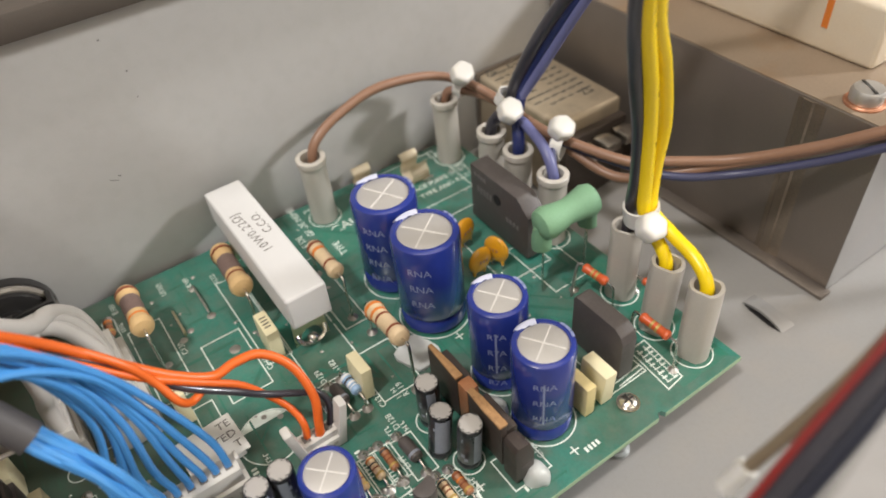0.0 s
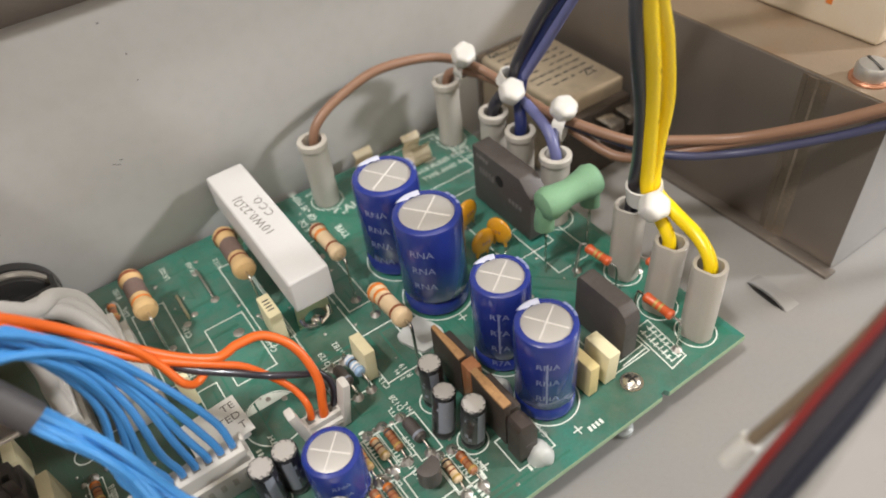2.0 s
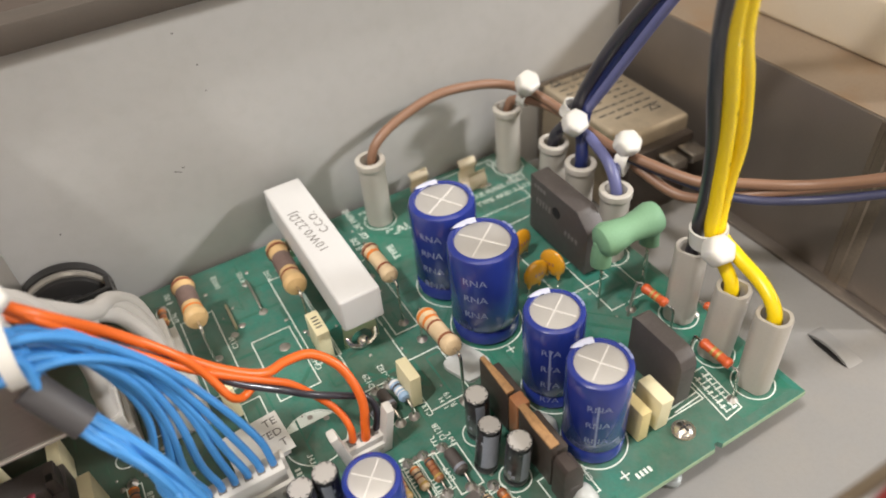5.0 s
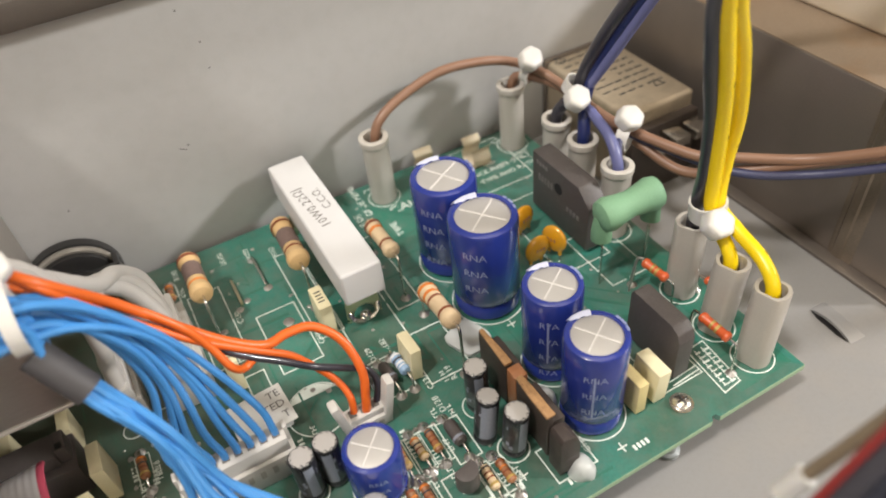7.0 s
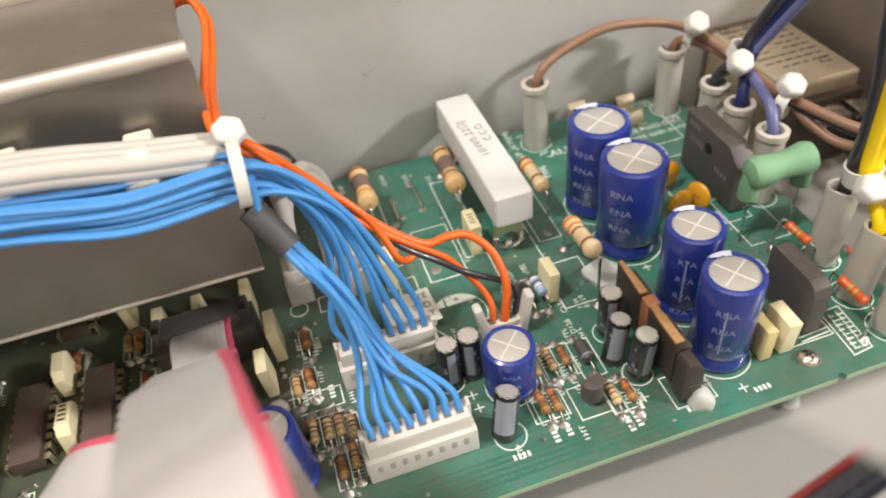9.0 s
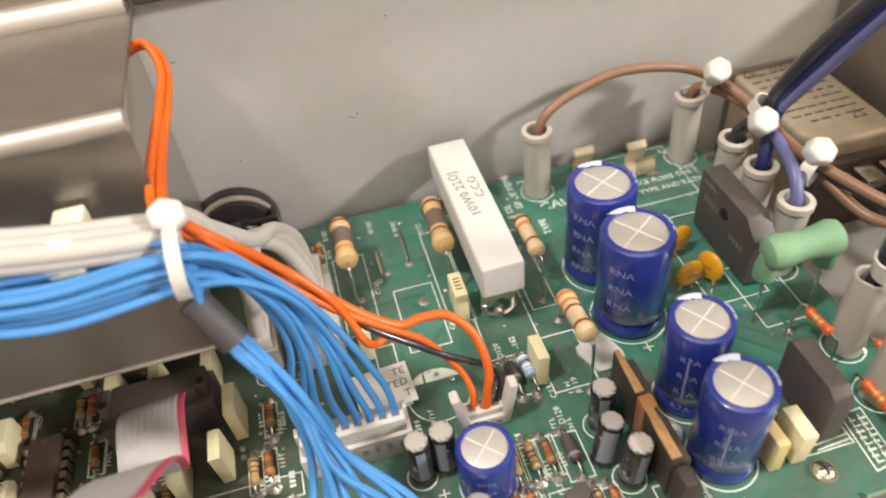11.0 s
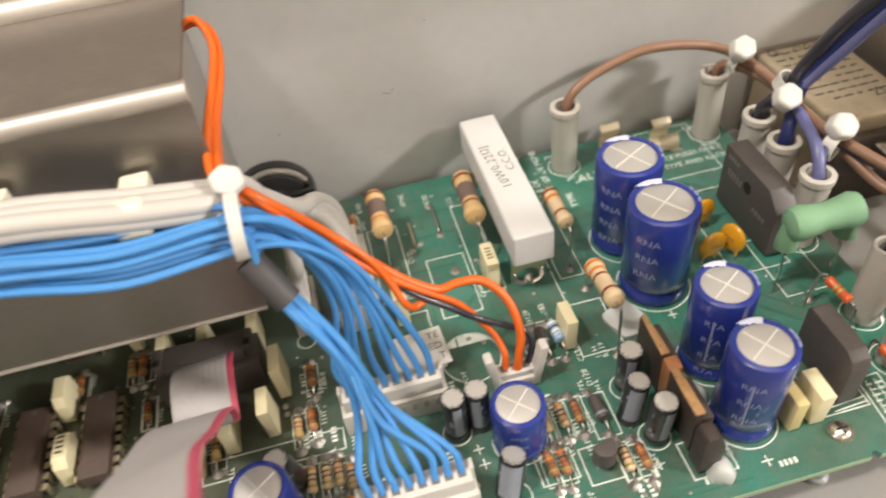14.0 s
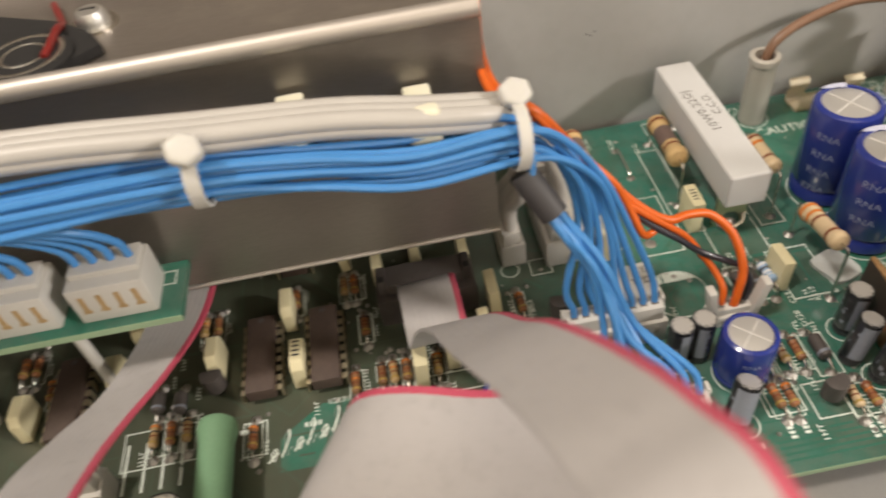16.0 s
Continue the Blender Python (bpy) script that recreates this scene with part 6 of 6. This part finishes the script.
# upper part unseen: height chosen to throw shade on the back wall
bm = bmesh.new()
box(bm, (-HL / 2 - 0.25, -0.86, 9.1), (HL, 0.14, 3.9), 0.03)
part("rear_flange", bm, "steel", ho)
bm = bmesh.new()
prism(bm, [(-6.6, 2.7), (-6.05, 7.0), (-1.2, 7.0), (-0.8, 6.6), (-0.8, 1.0), (-2.2, 1.0), (-3.5, 2.7)], -0.06, 0.06, m=cmat(-0.65, 0, 0) @ Matrix(((0, 0, 1, 0), (1, 0, 0, 0), (0, 1, 0, 0), (0, 0, 0, 1))))
part("side_panel", bm, "panel_steel", ho)
fa = thing("cooling_fan", -21.9, 7.4, 7.02, "black plastic cooling fan with a ringed hub on the steel housing", "fan")
bm = bmesh.new()
prism(bm, [(2.0, -0.25), (1.65, 0.35), (0.9, 1.0), (-0.3, 1.6), (-1.6, 1.7), (-3.0, 1.0), (-3.2, -0.9), (-1.0, -1.2), (1.0, -1.1)], 0, 0.22, bevel=0.05)
part("frame", bm, "matt_black", fa)
bm = bmesh.new()
lathe(bm, [(0, 0.34), (0.78, 0.34), (0.85, 0.28), (0.85, 0.16)], 32, cmat(0.72, -0.45, 0))
part("hub", bm, "matt_black", fa)
for r0, r1 in ((0.62, 0.72), (0.36, 0.42)):
    bm = bmesh.new()
    lathe(bm, [(r0, 0.342), ((r0 + r1) / 2, 0.356), (r1, 0.342)], 32, cmat(0.72, -0.45, 0))
    part("label_ring", bm, "tin", fa)
wire("fan_wire", [(-20.75, 6.7, 7.38), (-20.7, 7.0, 7.42), (-20.72, 7.4, 7.4), (-20.74, 7.8, 7.36), (-20.9, 8.4, 7.12), (-21.3, 9.4, 7.1)], 0.07, "red_wire", "thin red fan lead over the housing")
nu = thing("housing_screw", -20.32, 8.38, 7.01, "round-headed zinc plated screw with washer on the steel housing", "screw")
bm = bmesh.new()
lathe(bm, [(0, 0), (0.46, 0), (0.46, 0.06), (0, 0.06)], 24)
part("washer", bm, "tin", nu)
bm = bmesh.new()
lathe(bm, [(0.32, 0.06), (0.32, 0.2), (0.24, 0.32), (0, 0.35)], 20)
part("head", bm, "chrome", nu)
bm = bmesh.new()
box(bm, (0, 0, 0.345), (0.3, 0.045, 0.02))
part("slot", bm, "rubber", nu)

# black round socket on the chassis wall
sk = thing("panel_socket", -13.05, 11.25, 0.72, "black round plastic panel socket with a clear rim", "socket")
bm = bmesh.new()
mm = cmat(0, 0, 0, 90, 0, 0)
lathe(bm, [(1.0, 0), (1.1, 0.05), (1.1, 0.3), (1.0, 0.34), (0.95, 0.6), (0.8, 0.65), (0, 0.65)], 36, mm)
part("body", bm, "rubber", sk)
bm = bmesh.new()
lathe(bm, [(1.02, 0.34), (1.08, 0.36), (1.1, 0.46), (1.04, 0.5), (0.97, 0.48)], 36, mm)
part("rim", bm, "clear", sk, "smoky clear rim")
bm = bmesh.new()
lathe(bm, [(0.55, 0.65), (0.6, 0.85), (0.5, 0.95), (0.0, 0.95)], 28, mm)
part("hub", bm, "rubber", sk)
bm = bmesh.new()
box(bm, (1.02, -0.7, 0.1), (0.12, 0.5, 0.9), 0.02)
box(bm, (0.6, -0.9, 0.5), (0.9, 0.1, 0.12), 0.02)
part("bracket", bm, "rubber", sk)

# small upper circuit board
sb = thing("upper_circuit_board", -19.6, 5.25, 3.2, "small bright green upper circuit board with white connectors", "circuit board")
bm = bmesh.new()
box(bm, (-3.5, -0.62, 0), (7.0, 1.45, 0.16))
part("substrate", bm, "pcb_bright", sb)
bm = bmesh.new()
box(bm, (-3.5, -1.355, 0), (7.0, 0.014, 0.15))
part("cut_edge", bm, "pcb_edge", sb)
bm = bmesh.new()
outline_box(-0.55, -0.5, -0.2, -0.15)
bmesh.ops.translate(bm, vec=(0, 0, 0.08), verts=bm.verts)
part("silkscreen_box", bm, "silk", sb)
for dx in (-2.6, -5.6):
    st = thing("board_pillar", -19.6 + dx, 4.75, 0.0, "white nylon pillar under the upper circuit board", "pillar", group="upper board pillars")
    bm = bmesh.new()
    lathe(bm, [(0, 0), (0.2, 0), (0.2, 0.15), (0.13, 0.2), (0.13, 2.9), (0.2, 2.95), (0.2, 3.12), (0, 3.12)], 16)
    part("pillar", bm, "conn", st)
for x, w in ((-20.75, 4), (-22.6, 4)):
    t = thing("wire_connector", x, 4.6, 3.28, "white four-way connector on the upper circuit board", "connector", group="upper board connectors")
    bm = bmesh.new()
    box(bm, (0, 0, 0.45), (1.45, 0.95, 0.9), 0.05)
    part("housing", bm, "conn", t)
    for k in range(4):
        bm = bmesh.new()
        box(bm, (-0.5 + 0.33 * k, -0.478, 0.52), (0.1, 0.01, 0.36))
        box(bm, (-0.5 + 0.33 * k, -0.477, 0.3), (0.16, 0.01, 0.08))
        part("slot", bm, "umber_body", t)
    bm = bmesh.new()
    box(bm, (0, 0.1, 0.96), (1.3, 0.6, 0.14), 0.03)
    part("latch", bm, "conn", t)
    for k in range(4):
        wire("harness_wire", [(x - 0.5 + 0.33 * k, 4.7, 4.2), (x - 0.6 + 0.33 * k, 4.6, 4.8), (x - 1.2 + 0.3 * k, 4.3, 5.5), (x - 2.6 + 0.2 * k, 4.1, 6.0)], 0.078, "w_blue", BL, group="blue harness wires", seg=8)
header(-22.6, 2.3, 4, 0.25, 0.62, 1.05, "white four-way connector on the main circuit board")

# ---- ribbon cables ----
def ribbon(name, edge, across, width, ways, label, red_first=True, n=8):
    """A flat cable of joined wires: edge is the red wire's line, across the widthwise direction at each point."""
    o = Vector(edge[0])
    t = thing(name, o.x, o.y, o.z, label, "ribbon cable", group="ribbon cables")
    line, side = smooth_path(edge, n), smooth_path(across, n)
    side = [s.normalized() for s in side]
    pitch = width / ways
    r = pitch * 0.52

    def sheet(a, b, mat, nm):
        bm = bmesh.new()
        rows = []
        for i, (p, s) in enumerate(zip(line, side)):
            d = (line[min(i + 1, len(line) - 1)] - line[max(i - 1, 0)]).normalized()
            up = s.cross(d).normalized()
            top, bot = [], []
            m = (b - a) * 4
            for k in range(m + 1):
                w = a * pitch + k * pitch / 4
                h = 0.028 + (0.014 if ways < 15 else 0.003) * max(0.25, 1 - 2.4 * i / len(line)) * abs(math.sin(math.pi * w / pitch))
                q = p + s * w - o
                top.append(bm.verts.new(q + up * h))
                bot.append(bm.verts.new(q - up * h))
            rows.append(top + list(reversed(bot)))
        for p, q in zip(rows, rows[1:]):
            c = len(p)
            for k in range(c):
                j = (k + 1) % c
                bm.faces.new((p[k], p[j], q[j], q[k]))
        bm.faces.new(rows[0])
        bm.faces.new(list(reversed(rows[-1])))
        bmesh.ops.recalc_face_normals(bm, faces=bm.faces[:])
        part(nm, bm, mat, t)

    sheet(0, 1, "ribbon_red", "red_edge_wire")
    sheet(1, ways, "ribbon", "grey_web")
    return t


idc = thing("ribbon_connector", -15.0, 5.75, 0, "black box header with a ribbon cable socket plugged in", "connector")
bm = bmesh.new()
box(bm, (0, 0, 0.45), (2.3, 0.9, 0.85), 0.04)
part("header", bm, "epoxy", idc)
bm = bmesh.new()
box(bm, (0, 0.05, 0.95), (1.75, 0.6, 0.5), 0.04)
part("socket", bm, "epoxy", idc)
for s in (-1, 1):
    bm = bmesh.new()
    box(bm, (s * 0.98, 0.05, 1.0), (0.22, 0.5, 0.55), 0.05)
    part("latch", bm, "epoxy", idc)
    bm = bmesh.new()
    box(bm, (s * 0.98, -0.1, 1.278), (0.13, 0.16, 0.008))
    part("latch_slot", bm, "rubber", idc)
W1 = Vector((-1, -0.12, 0))
ribbon("ribbon_cable", [(-14.35, 5.75, 1.0), (-14.32, 5.3, 1.3), (-14.3, 4.8, 1.35), (-14.28, 4.2, 1.2), (-14.25, 3.75, 1.2), (-14.09, 3.4, 1.95), (-13.91, 2.8, 2.9), (-13.74, 2.0, 3.86), (-13.58, 1.0, 4.9), (-13.4, 0, 6.05), (-13.08, -1.2, 7.05), (-12.82, -2.4, 7.85), (-12.58, -3.6, 8.15), (-12.4, -6.5, 7.2), (-12.3, -9.5, 4.5)],
       [W1, W1, W1, W1, (-1, -0.1, 0.05), (-1, -0.1, 0.1), (-1, -0.13, 0.12), (-1, -0.18, 0.13), (-1, -0.25, 0.1), (-1, -0.3, 0.0), (-1, -0.3, -0.06), (-1, -0.3, -0.1), (-1, -0.2, -0.1), W1, W1], 1.32, 10, "grey ribbon cable with pink-red edge looping from a header")
ribbon("ribbon_cable", [(-13.3, 0.1, 4.4), (-13.9, 0.2, 4.38), (-14.5, 0.36, 4.3), (-15.4, 0.7, 4.2), (-16.1, 0.92, 4.0), (-16.5, 1.0, 3.6), (-16.75, 1.0, 2.8), (-17.0, 0.8, 1.6), (-17.3, 0.5, 0.6)],
       [(0.3, -1, 0.12), (0.05, -1, 0.06), (-0.25, -1, 0.0), (-0.48, -0.9, 0.0), (-0.5, -0.86, 0), (-0.5, -0.86, 0), (-0.5, -0.86, 0), (-0.5, -0.86, 0), (-0.5, -0.86, 0)], 3.2, 24, "wide grey ribbon cable with a pink-red edge wire")
ribbon("ribbon_cable", [(-19.5, 7.2, 1.9), (-19.6, 6.0, 1.75), (-19.85, 4.9, 1.75), (-20.3, 3.6, 2.0), (-20.55, 2.2, 2.7), (-20.5, 0.8, 3.6), (-20.3, -0.8, 4.5), (-20.2, -3.0, 4.6)],
       [(-1, 0, 0), (-1, 0, 0), (-1, -0.1, 0), (-1, -0.2, 0), (-1, -0.2, 0.1), (-1, -0.1, 0.1), (-1, 0, 0), (-1, 0, 0)], 1.32, 10, "grey ribbon cable with pink-red edge under the upper board")
# green vitreous resistor and a black capacitor far left
g2 = thing("wirewound_resistor", -19.65, 2.1, 0, "pale green vitreous wirewound resistor lying on the board", "resistor")
bm = bmesh.new()
lathe(bm, [(0, 0), (0.26, 0.01), (0.38, 0.1), (0.41, 0.3), (0.36, 0.55), (0.35, 1.75), (0.4, 2.0), (0.38, 2.2), (0.26, 2.29), (0, 2.3)], 22, cmat(0, 0.95, 0.9, 90, 0, 0))
part("body", bm, "green_vit", g2)
for s in (-1, 1):
    bm = bmesh.new()
    box(bm, (0, -0.3 + s * 0.9, 0.42), (0.2, 0.04, 0.85))
    part("tag", bm, "tin", g2)
capacitor(-20.6, 1.2, 0.4, 1.5, "black_sleeve", "black electrolytic capacitor beside the green resistor", cross=False, tilt=(10, 10))
